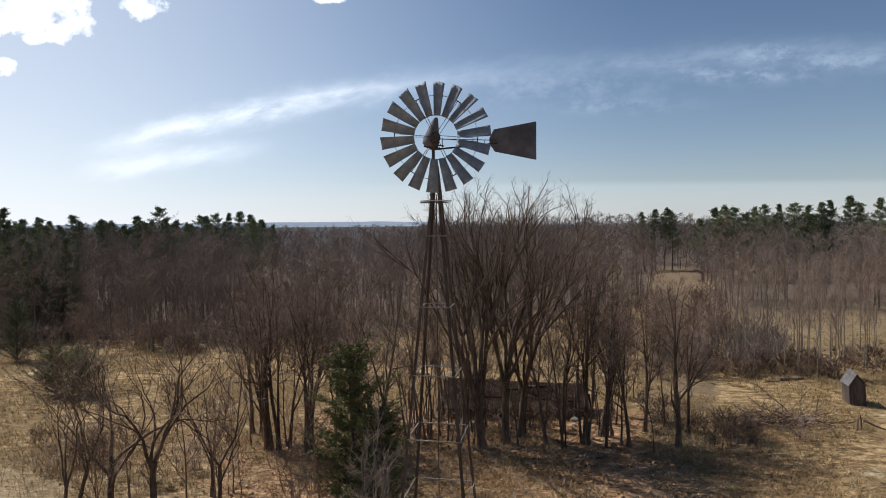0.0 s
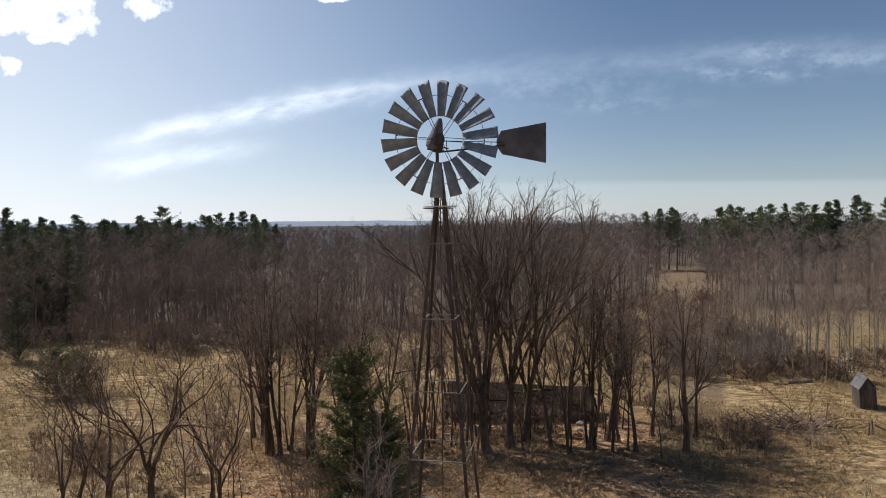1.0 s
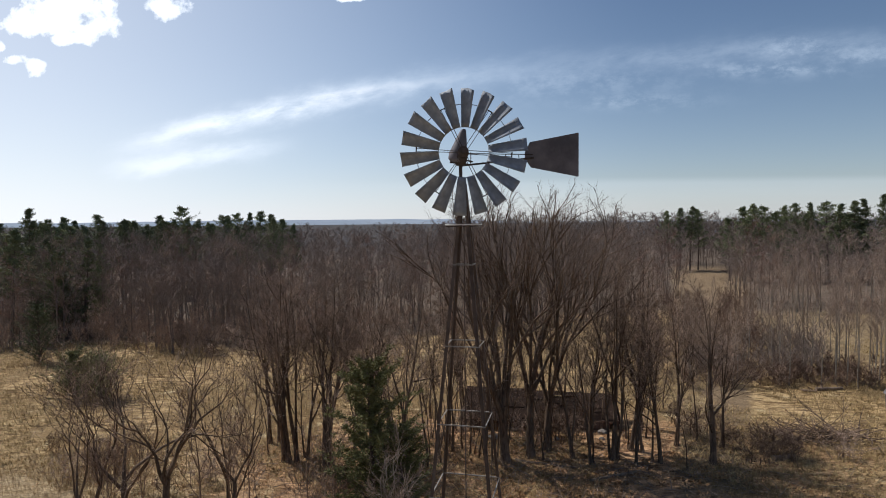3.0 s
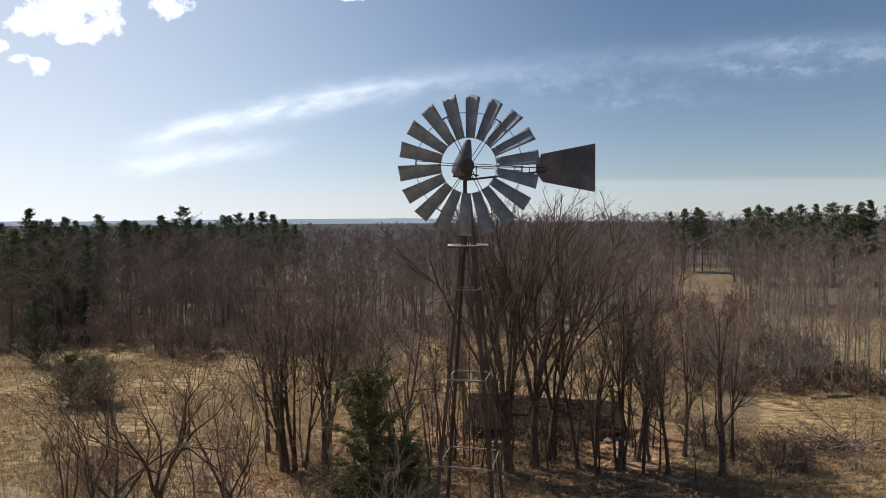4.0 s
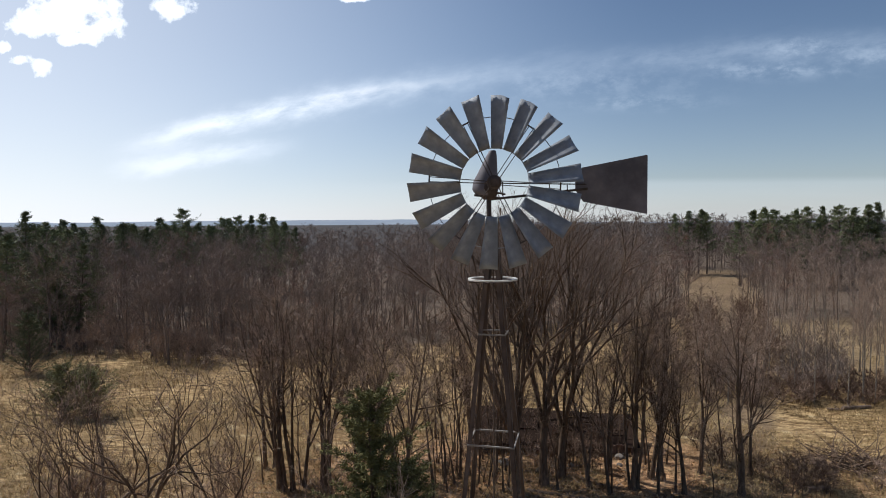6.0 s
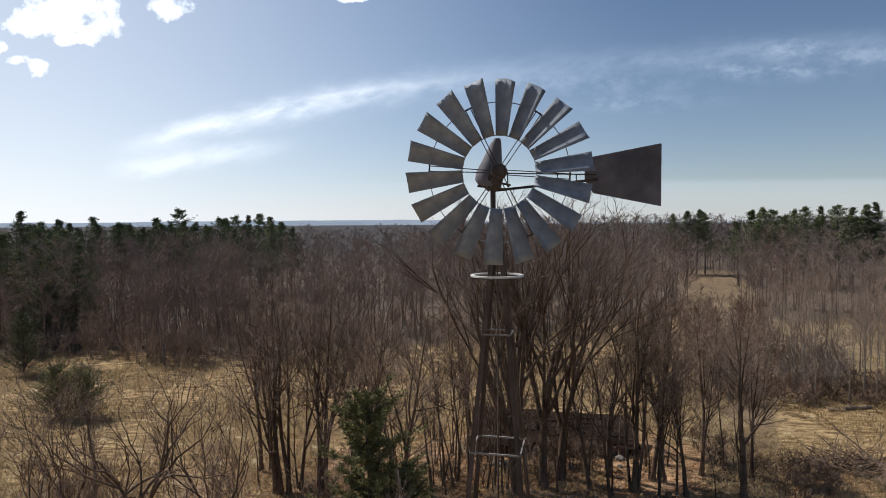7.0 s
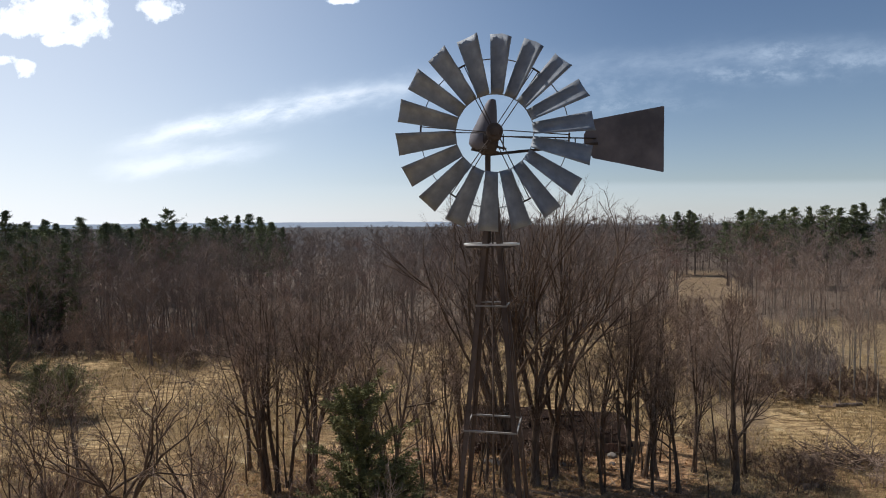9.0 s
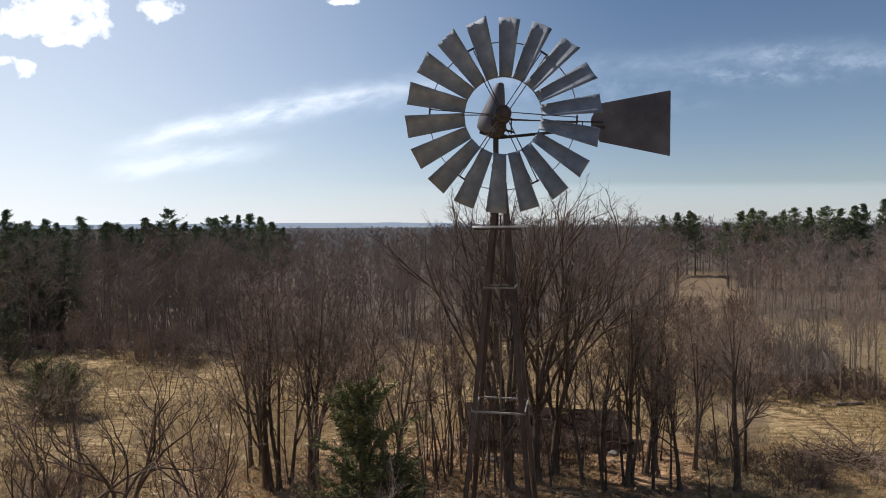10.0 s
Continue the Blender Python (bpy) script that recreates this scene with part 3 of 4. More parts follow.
def build_grove():
    rows = (  # x, y, height, trunk radius, stems, bare share, lean x, reach
        (-11.6, 27.4, 13.6, 0.21, 5, 0.34, -0.06, 0.36), (-10.5, 27.9, 12.0, 0.13, 2, 0.40, 0.00, 0.30),
        (-8.9, 26.9, 13.4, 0.18, 4, 0.36, -0.02, 0.36), (-13.8, 30.5, 12.4, 0.16, 2, 0.30, 0.00, 0.36),
        (-3.7, 22.2, 13.0, 0.19, 2, 0.36, -0.06, 0.42), (-6.6, 31.0, 13.0, 0.15, 2, 0.32, 0.0, 0.36),
(2.6, 27.6, 17.0, 0.32, 2, 0.30, -0.07, 0.40), (4.3, 28.4, 17.2, 0.28, 2, 0.32, -0.02, 0.40),
        (5.5, 29.6, 16.9, 0.25, 2, 0.32, 0.03, 0.38), (8.6, 30.0, 12.6, 0.17, 2, 0.30, 0.02, 0.36),
        (9.6, 27.9, 14.0, 0.19, 4, 0.32, 0.00, 0.36), (11.2, 29.5, 14.2, 0.18, 3, 0.32, 0.04, 0.38),
    )
    more = (
        (12.5, 27.4, 9.6, 0.15, 2, 0.26, 0.02, 0.36), (14.5, 30.3, 11.2, 0.15, 2, 0.30, 0.04, 0.36),
        (15.7, 27.1, 11.8, 0.23, 1, 0.18, 0.02, 0.42), (17.4, 30.0, 9.4, 0.13, 2, 0.28, 0.12, 0.36),
        (0.0, 33.5, 11.5, 0.13, 2, 0.34, -0.02, 0.34), (13.0, 34.0, 12.0, 0.14, 2, 0.30, 0.03, 0.36),
        (-1.8, 28.6, 11.0, 0.10, 2, 0.42, -0.02, 0.34), (-0.9, 29.4, 11.8, 0.10, 1, 0.42, 0.02, 0.34), (1.3, 28.8, 12.2, 0.11, 2, 0.40, 0.03, 0.34),
        (7.0, 28.0, 12.8, 0.15, 2, 0.34, -0.03, 0.38), (8.0, 27.2, 11.8, 0.11, 2, 0.40, 0.02, 0.34), (10.9, 27.2, 11.0, 0.10, 2, 0.36, 0.02, 0.36),
        (-9.6, 28.8, 12.6, 0.12, 2, 0.38, 0.04, 0.34), (-7.4, 28.0, 11.0, 0.10, 2, 0.36, 0.03, 0.36), (-5.3, 27.0, 10.5, 0.09, 2, 0.36, 0.02, 0.36),
    )
    for i, (x, y, h, r, stems, bare, lx, reach) in enumerate(rows + more):
        if h > 16:       # spreading oaks
            kit = ramified_geo(100 + i, h, r, (lx, 0), 0.24, (6, 3, 3, 3), 0.30, 0.72, 0.075, 0.035, 0.0105, 4, 4, thick=0.74, taper=0.66)
        else:
            kit = bare_tree_geo(100 + i, h, r, (lx, 0), stems, bare, limbs=11, branches=5, twigs=4, sprays=2, spread=0.82, reach=reach * 0.82, lift=0.075, fine=0.008,
                                leaders=2, limb_share=0.55, splay=(0.16, 0.42), low=0.3, taper=0.6, ends=1)
        thick = "stout" if r > 0.23 else "slender"
        plant("bare_tree", kit, (bark, wood_twig if h > 16 else twig), (x, y), f"{thick} leafless grey-brown hardwood standing in leaf litter", "tree", "trees of the grove")


def build_saplings():
    rng = random.Random(5)
    kits = [bare_tree_geo(400 + i, 8.0, 0.065, (0, 0), 1, 0.45, limbs=8, branches=4, twigs=3, sprays=2, spread=0.6, reach=0.24, sides=5, fine=0.008, ends=0) for i in range(4)]
    meshes = [(a.mesh("trunk", bark, True), b.mesh("crown", twig)) for a, b in kits]
    first = {}
    for i in range(72):
        x, y = (rng.uniform(-2.5, 3.5), rng.uniform(27, 34)) if i < 22 else (rng.uniform(1, 13), rng.uniform(29, 34)) if i < 36 else (rng.uniform(-14, 17), rng.uniform(26, 39))
        s = rng.uniform(0.65, 1.2)
        k = i % 4
        m = Matrix.Translation((x, y, height_at(x, y))) @ Matrix.Rotation(rng.uniform(0, 6.28), 4, "Z")
        if k not in first:
            first[k] = plant("sapling", meshes[k], (bark, twig), (x, y), "thin straight leafless sapling with few side branches", "tree", "saplings of the grove")
            continue
        ob = copy_thing(first[k], m)
        ob.scale = (s, s, s)


def build_near_trees():
    rows = (  # x, y, height, radius, bare share, lean x
        (-14.4, 16.8, 12.2, 0.19, 0.30, 0.04),
        (-16.6, 17.2, 11.4, 0.18, 0.27, -0.10),
        (-11.8, 18.2, 10.4, 0.12, 0.28, 0.05),
        (-19.6, 19.0, 9.4, 0.12, 0.28, -0.06),
        (-17.9, 15.2, 10.2, 0.10, 0.30, -0.05),
        (-13.0, 20.6, 9.8, 0.10, 0.26, 0.00),
    )
    for i, (x, y, h, r, bare, lx) in enumerate(rows):
        kit = ramified_geo(300 + i, h, r, (lx, 0), bare, (4 if i < 2 else 3, 3, 3, 2), 0.43, 0.74, 0.15, 0.10, 0.0085, 2, 2, thick=0.7)
        plant("bare_tree", kit, (bark, twig), (x, y), "crooked many-stemmed leafless tree at the field's edge", "tree", "trees of the field edge")


def build_young_trees():
    rng = random.Random(33)
    kits = [bare_tree_geo(440 + i, 6.5, 0.05, (0, 0), 1 + i % 3, 0.2, limbs=9, branches=4, twigs=3, sprays=2, spread=0.6, reach=0.36, sides=5, fine=0.008, ends=0,
                          leaders=1) for i in range(4)]
    meshes = [(a.mesh("trunk", young_bark, True), b.mesh("crown", twig)) for a, b in kits]
    first = {}
    for i in range(9):
        x, y = rng.uniform(-22, -5.5), rng.uniform(13, 24)
        s, k = rng.uniform(0.8, 1.4), i % 4
        if k not in first:
            first[k] = plant("young_tree", meshes[k], (bark, twig), (x, y), "young leafless tree with reddish-brown shoots in rough grass", "tree", "young trees of the field")
            continue
        ob = copy_thing(first[k], Matrix.Translation((x, y, height_at(x, y))) @ Matrix.Rotation(rng.uniform(0, 6.28), 4, "Z"))
        ob.scale = (s, s, s)


def build_weeds():
    """Dead stalks standing in the rough grass."""
    rng = random.Random(35)
    g = Geo()
    zones = ((-16, 19, 9, 8, 900), (-23, 25, 3, 3, 900), (2, 22, 11, 5, 1500), (-30, 48, 14, 9, 3200), (-14, 32, 9, 6, 1600), (20, 30, 4, 3, 700), (30, 52, 14, 5, 900))
    for cx, cy, sx, sy, n in zones:
        for _ in range(n):
            x, y = rng.gauss(cx, sx), rng.gauss(cy, sy)
            p = Vector((x, y, height_at(x, y) - 0.03))
            d = Vector((rng.gauss(0, 0.25), rng.gauss(0, 0.25), 1)).normalized()
            h = rng.uniform(0.4, 1.5)
            g.sliver(rng, p, d, h, 0.022)
            for _ in range(3):
                g.sliver(rng, p + d * h * rng.uniform(0.3, 0.9), fork(rng, d, rng.uniform(0.3, 0.7)), h * 0.4, 0.013)
    tagged(new("dead_weeds", g.mesh("dead_weeds", weed)), "thin brown dead weed stalks in the rough grass", "weeds", kind="stuff")


def build_pale_tree():
    kit = bare_tree_geo(520, 6.4, 0.08, (0.0, 0), 4, 0.2, limbs=8, branches=5, twigs=4, sprays=2, spread=0.7, reach=0.42, fine=0.012, ends=1)
    plant("pale_tree", kit, (pale_bark, pale_twig), (-3.2, 14.2), "low pale-barked leafless tree with sprawling branches", "tree")


def build_cedars():
    mats = (pine_bark, cedar_green)
    for i, (x, y, h, w, lab) in enumerate(((-4.3, 17.0, 8.9, 0.31, "bushy dark green cedar among the bare trees"),
                                           (-2.9, 16.4, 6.0, 0.33, "small dark green cedar beside a taller one"),
                                           (-35.0, 41.6, 4.2, 0.72, "low spreading green juniper in dry grass"),
                                           (-32.6, 41.4, 3.7, 0.74, "low spreading green juniper in dry grass"),
                                           (-48.6, 56.0, 6.4, 0.46, "dark broad conifer at the edge of the woods"))):
        kit = pine_geo(600 + i, h, 0.12, 0.08 if i < 2 else 0.02, 17, 9, w, 8, 26 if i == 0 else 12 if i == 1 else 9, 0.18, 0.3 if i < 2 else 0.42, (0.2, 1.3))
        plant_pine("cedar" if i < 2 else "juniper", kit, (x, y), lab, "conifer", "evergreen shrubs", mats if i < 2 else (pine_bark, juniper_green if i < 4 else needle))


def build_pines():
    rows = (  # bearing as across over ahead, distance, height
        (-0.719, 112, 17.3), (-0.690, 128, 15.6), (-0.662, 150, 16.2), (-0.640, 150, 15.4), (-0.598, 162, 17.2), (-0.560, 150, 15.2), (-0.509, 155, 16.6), (-0.490, 150, 15.6),
        (-0.467, 162, 19.1), (-0.440, 155, 15.6), (-0.400, 150, 16.2), (-0.385, 155, 16.3), (-0.368, 158, 17.0), (-0.350, 150, 16.8), (-0.332, 155, 17.4), (-0.314, 150, 16.4), (-0.298, 160, 15.4),
        (0.332, 192, 17.8), (0.350, 192, 18.6), (0.365, 192, 18.9), (0.378, 192, 18.0), (0.448, 162, 18.6), (0.463, 160, 19.2), (0.478, 164, 18.6), (0.510, 162, 18.8), (0.527, 160, 19.2),
        (0.553, 162, 19.3), (0.583, 160, 19.5), (0.600, 162, 19.0), (0.618, 160, 19.8), (0.637, 160, 20.2), (0.673, 156, 21.3), (0.694, 160, 19.6), (0.716, 156, 20.6),
        (0.760, 150, 20.2), (0.810, 150, 20.4),
    )
    kits = [pine_geo(700 + i, 18.0, 0.26, b, w, 6, reach, 7, 9, 0.46, q, rise, 0.8, 0.28) for i, (b, w, reach, q, rise) in enumerate(
        ((0.28, 14, 0.26, 0.85, (0.0, 0.45)), (0.40, 12, 0.25, 0.75, (0.05, 0.5)), (0.34, 13, 0.28, 0.95, (0.0, 0.4)), (0.48, 11, 0.24, 0.60, (0.1, 0.6)),
         (0.45, 12, 0.22, 0.70, (0.1, 0.6)), (0.12, 15, 0.26, 0.85, (0.0, 0.45))))]
    rng = random.Random(71)
    lower = [(rng.uniform(-0.86, -0.30), rng.uniform(82, 125), rng.uniform(11, 15.0)) for _ in range(8)]
    lower += [(rng.uniform(0.42, 0.86), rng.uniform(150, 185), rng.uniform(14, 18.5)) for _ in range(12)]
    lower += [(rng.uniform(-0.86, -0.26), rng.uniform(118, 165), rng.uniform(13.0, 15.4)) for _ in range(46)]
    lower += [(rng.uniform(-0.86, -0.55), rng.uniform(84, 112), rng.uniform(6.5, 12.5)) for _ in range(12)]
    first = {}
    for i, (u, d, h) in enumerate(list(rows) + lower):
        k = (i * 7 // 3) % 5 if i < len(rows) + 20 else 1 if i < len(rows) + 66 else 5
        x, y = u * d, d - 12.9
        s = (h + (1.5 if u < 0 else 0.6)) / 18.0
        if k not in first:
            first[k] = plant_pine("pine", kits[k], (x, y), "tall dark green pine rising over the bare woods", "pine", "pines of the skyline", scale=s)
            continue
        ob = copy_thing(first[k], Matrix.Translation((x, y, height_at(x, y))) @ Matrix.Rotation(i * 1.3, 4, "Z"))
        w = s * rng.uniform(0.8, 1.2)
        ob.scale = (w, w, s)


def woods_edge(x, d):
    """Distance at which the woods begin, along the sight line."""
    u = x / max(d, 1)
    return 74 + 24 * step(u, -0.33, -0.05) * 0.55 + 24 * step(u, 0.1, 0.36) * 0.55 + 8 * noise.noise(Vector((x * 0.05, 0, 7)))


def in_woods(x, y):
    d = y + 12.9
    if d < woods_edge(x, d):
        return False
    if 0.348 < x / max(d, 1) < 0.425 and d < 182:      # clearing
        return False
    return not (-26 < x < -12 and 100 < d < 116)


def build_woods():
    rng = random.Random(11)
    kits = []
    for i in range(8):
        kits.append(bare_tree_geo(800 + i, 14.5, 0.13, (0, 0), 1 + i % 2, 0.26, limbs=12, branches=6, twigs=5, sprays=3, spread=0.85, reach=0.30, fine=0.012, limb_share=0.24, sides=5,
                                  solid=False, ends=1, lift=0.07, taper=0.5))
    meshes = [(a.mesh("trunk", pale_bark if i == 5 else wood_bark, True), b.mesh("crown", red_twig if i == 6 else pale_twig if i in (3, 5) else wood_twig)) for i, (a, b) in enumerate(kits)]
    first, n = {}, 0
    while n < 240:
        d = rng.uniform(68, 125)
        u = rng.uniform(-0.86, 0.86)
        x, y = u * d, d - 12.9
        if not in_woods(x, y) or d > woods_edge(x, d) + 22:
            continue
        k = n % 8
        s = rng.uniform(0.70, 1.03)
        n += 1
        if k not in first:
            first[k] = plant("woodland_tree", meshes[k], (bark, twig), (x, y), "leafless woodland tree with a dense brown twiggy crown", "tree", "trees of the woods")
            continue
        ob = copy_thing(first[k], Matrix.Translation((x, y, height_at(x, y))) @ Matrix.Rotation(rng.uniform(0, 6.28), 4, "Z"))
        ob.scale = (s, s, s * rng.uniform(0.9, 1.05))


def triangles(geo):
    v = np.array([tuple(p) for p in geo.v], float)
    f = []
    for face in geo.f:
        for i in range(1, len(face) - 1):
            f.append((face[0], face[i], face[i + 1]))
    return v, np.array(f, int)


def spread_trees(name, label, kits, count, seed, near, far, skew, wide, mat, span=(-0.9, 0.9), open_land=False, inset=4):
    """Many trees joined into one stretch of woods."""
    rng = random.Random(seed)
    packed = []
    for a, b in kits:
        va, fa = triangles(a)
        vb, fb = triangles(b)
        packed.append((np.concatenate((va, vb)), np.concatenate((fa, fb + len(va)))))
    vs, fs, o, n = [], [], 0, 0
    while n < count:
        d = near * (far / near) ** (rng.random() ** skew)
        u = rng.uniform(*span)
        x, y = u * d, d - 12.9
        if not open_land and (not in_woods(x, y) or d < woods_edge(x, d) + inset):
            continue
        n += 1
        v, f = packed[n % len(packed)]
        a, s = rng.uniform(0, 6.28), rng.uniform(0.78, 1.06)
        w = wide if d > 300 else 1.0
        c, q = math.cos(a), math.sin(a)
        p = v * (s * w, s * w, s)
        p = np.stack((p[:, 0] * c - p[:, 1] * q + x, p[:, 0] * q + p[:, 1] * c + y, p[:, 2] + height_at(x, y)), 1)
        vs.append(p)
        fs.append(f + o)
        o += len(p)
    tagged(new(name, bulk(name, np.concatenate(vs), np.concatenate(fs), mat)), label, "woods", kind="stuff")


def build_far_woods():
    kits = [bare_tree_geo(900 + i, 14.5, 0.13, (0, 0), 1, 0.22, limbs=10, branches=5, twigs=5, sprays=2, spread=0.85, reach=0.31, fine=0.021, limb_share=0.24, sides=3, solid=False, ends=0,
                          lift=0.07, taper=0.5) for i in range(5)]
    spread_trees("woods", "dense brown leafless woods behind the woodland edge", kits, 400, 13, 82, 170, 1.0, 1.0, wood_twig)
    kits = [bare_tree_geo(930 + i, 13.0, 0.12, (0, 0), 1, 0.22, limbs=9, branches=5, twigs=4, sprays=1, spread=0.9, reach=0.33, fine=0.034, limb_share=0.3, sides=3, solid=False, ends=0,
                          lift=0.05, taper=0.4) for i in range(4)]
    spread_trees("hill_woods", "brown leafless woods behind the clearing", kits, 520, 18, 186, 330, 1.0, 1.0, wood_twig, (-0.06, 0.62), True)
    spread_trees("far_woods", "distant brown leafless woods reaching to the horizon", kits, 640, 14, 150, 1000, 1.1, 2.4, wood_twig)


def build_understorey():
    """Low brush that fills the floor of the woods."""
    kits = [bare_tree_geo(970 + i, 3.2, 0.03, (0, 0), 3, 0.15, limbs=4, branches=3, twigs=3, sprays=1, spread=0.7, reach=0.45, fine=0.02, sides=3, solid=False, ends=0)
            for i in range(3)]
    spread_trees("underbrush", "low tangled brown brush along the foot of the woods", kits, 420, 15, 66, 104, 1.7, 1.0, twig, inset=-4)
    kits = [bare_tree_geo(990 + i, 1.7, 0.02, (0, 0), 3, 0.1, limbs=4, branches=4, twigs=3, sprays=1, spread=0.8, reach=0.6, fine=0.02, sides=3, lift=0.03, solid=False, ends=0,
                          wob=0.3) for i in range(3)]
    spread_trees("thicket", "low brown thicket along the far side of the hayfield", kits, 120, 17, 58, 67, 1.0, 1.0, brush_brown, (0.36, 0.88), True)
    tall = [bare_tree_geo(980 + i, 5.2, 0.045, (0, 0), 2, 0.12, limbs=8, branches=4, twigs=4, sprays=1, spread=0.75, reach=0.4, fine=0.015, sides=3, solid=False, ends=0)
            for i in range(3)]
    spread_trees("shrubbery", "reddish-brown shrubs growing along the far side of the hayfield", [bare_tree_geo(985 + i, 3.4, 0.035, (0, 0), 2, 0.12, limbs=8, branches=4, twigs=4, sprays=1, spread=0.85, reach=0.45, fine=0.012, sides=3, solid=False, ends=0) for i in range(3)],
                 110, 20, 61, 82, 1.0, 1.0, wood_twig, (0.36, 0.57), True)
    spread_trees("scrub", "low brown scrub growing up in front of a clearing", tall, 110, 16, 66, 106, 0.9, 1.0, brush_brown, (0.28, 0.47), True)
    spread_trees("scrub", "tall brown scrub along the edge of the woods", tall, 120, 19, 68, 96, 1.2, 1.0, twig, (-0.88, -0.1), inset=-3)


def build_birches():
    rng = random.Random(21)
    kits = [bare_tree_geo(950 + i, 10.5, 0.062, (0, 0), 1, 0.35, limbs=14, branches=5, twigs=5, sprays=2, spread=0.5, reach=0.20, fine=0.008, sides=5, solid=False, ends=0) for i in range(4)]
    meshes = [(a.mesh("trunk", pale_bark, True), b.mesh("crown", pale_twig)) for a, b in kits]
    first = {}
    for i in range(112):
        d = rng.uniform(58, 74) if i < 88 else rng.uniform(76, 104)
        u = rng.uniform(0.34, 0.86) if i < 88 else rng.uniform(0.46, 0.86)
        x, y = u * d, d - 12.9
        s = rng.uniform(0.75, 1.15) * (0.8 if u < 0.45 else 1)
        k = i % 4
        if k not in first:
            first[k] = plant("birch", meshes[k], (pale_bark, pale_twig), (x, y), "slim pale-stemmed leafless birch beyond the hayfield", "tree", "birches beyond the hayfield")
            continue
        ob = copy_thing(first[k], Matrix.Translation((x, y, height_at(x, y))) @ Matrix.Rotation(rng.uniform(0, 6.28), 4, "Z"))
        ob.scale = (s, s, s)


# ---------------------------------------------------------------- windmill
def ring_geo(radius, width, depth, n=72, tilt=None):
    g = Geo()
    for k in range(n):
        a = 2 * math.pi * k / n
        c, s = math.cos(a), math.sin(a)
        for r, y in ((radius - width / 2, -depth / 2), (radius + width / 2, -depth / 2), (radius + width / 2, depth / 2), (radius - width / 2, depth / 2)):
            g.v.append((r * c, y, r * s) if tilt is None else (r * c, r * s, y))
    for k in range(n):
        o, p = 4 * k, 4 * ((k + 1) % n)
        for i in range(4):
            j = (i + 1) % 4
            g.f.append((o + i, p + i, p + j, o + j))
    return g


def shifted(g, back):
    g.v = [(x, y + back, z) for x, y, z in g.v]
    return g


def blade_geo(torn=0):
    """One curved sail of the wheel along +x, its root at the inner band."""
    g = Geo()
    rows, cols, th = 9, 5, 0.0035
    pitch = radians(28)
    for side in (-1, 1):
        for i in range(rows):
            t = i / (rows - 1)
            r = 0.475 + (1.22 - 0.475) * t
            w = 0.175 + 0.125 * t
            for j in range(cols):
                s = j / (cols - 1) - 0.5
                rr = r
                if torn and i >= rows - 2 and s < -0.2:
                    rr = r - (0.07 if torn == 1 else 0.05) * (i - rows + 3) * (-s - 0.05)
                camber = 0.028 * (1 - 4 * s * s)
                flat, out = s * w, camber
                z = flat * math.cos(pitch) - out * math.sin(pitch)
                y = flat * math.sin(pitch) + out * math.cos(pitch) + side * th / 2
                g.v.append((rr, y, z))
    n = rows * cols
    for i in range(rows - 1):
        for j in range(cols - 1):
            o = i * cols + j
            g.f.append((o, o + 1, o + cols + 1, o + cols))
            g.f.append((n + o, n + o + cols, n + o + cols + 1, n + o + 1))
    edge = [j for j in range(cols)] + [i * cols + cols - 1 for i in range(1, rows)] + [(rows - 1) * cols + j for j in range(cols - 2, -1, -1)] + \
           [i * cols for i in range(rows - 2, 0, -1)]
    for a, b in zip(edge, edge[1:] + edge[:1]):
        g.f.append((a, n + a, n + b, b))
    return g


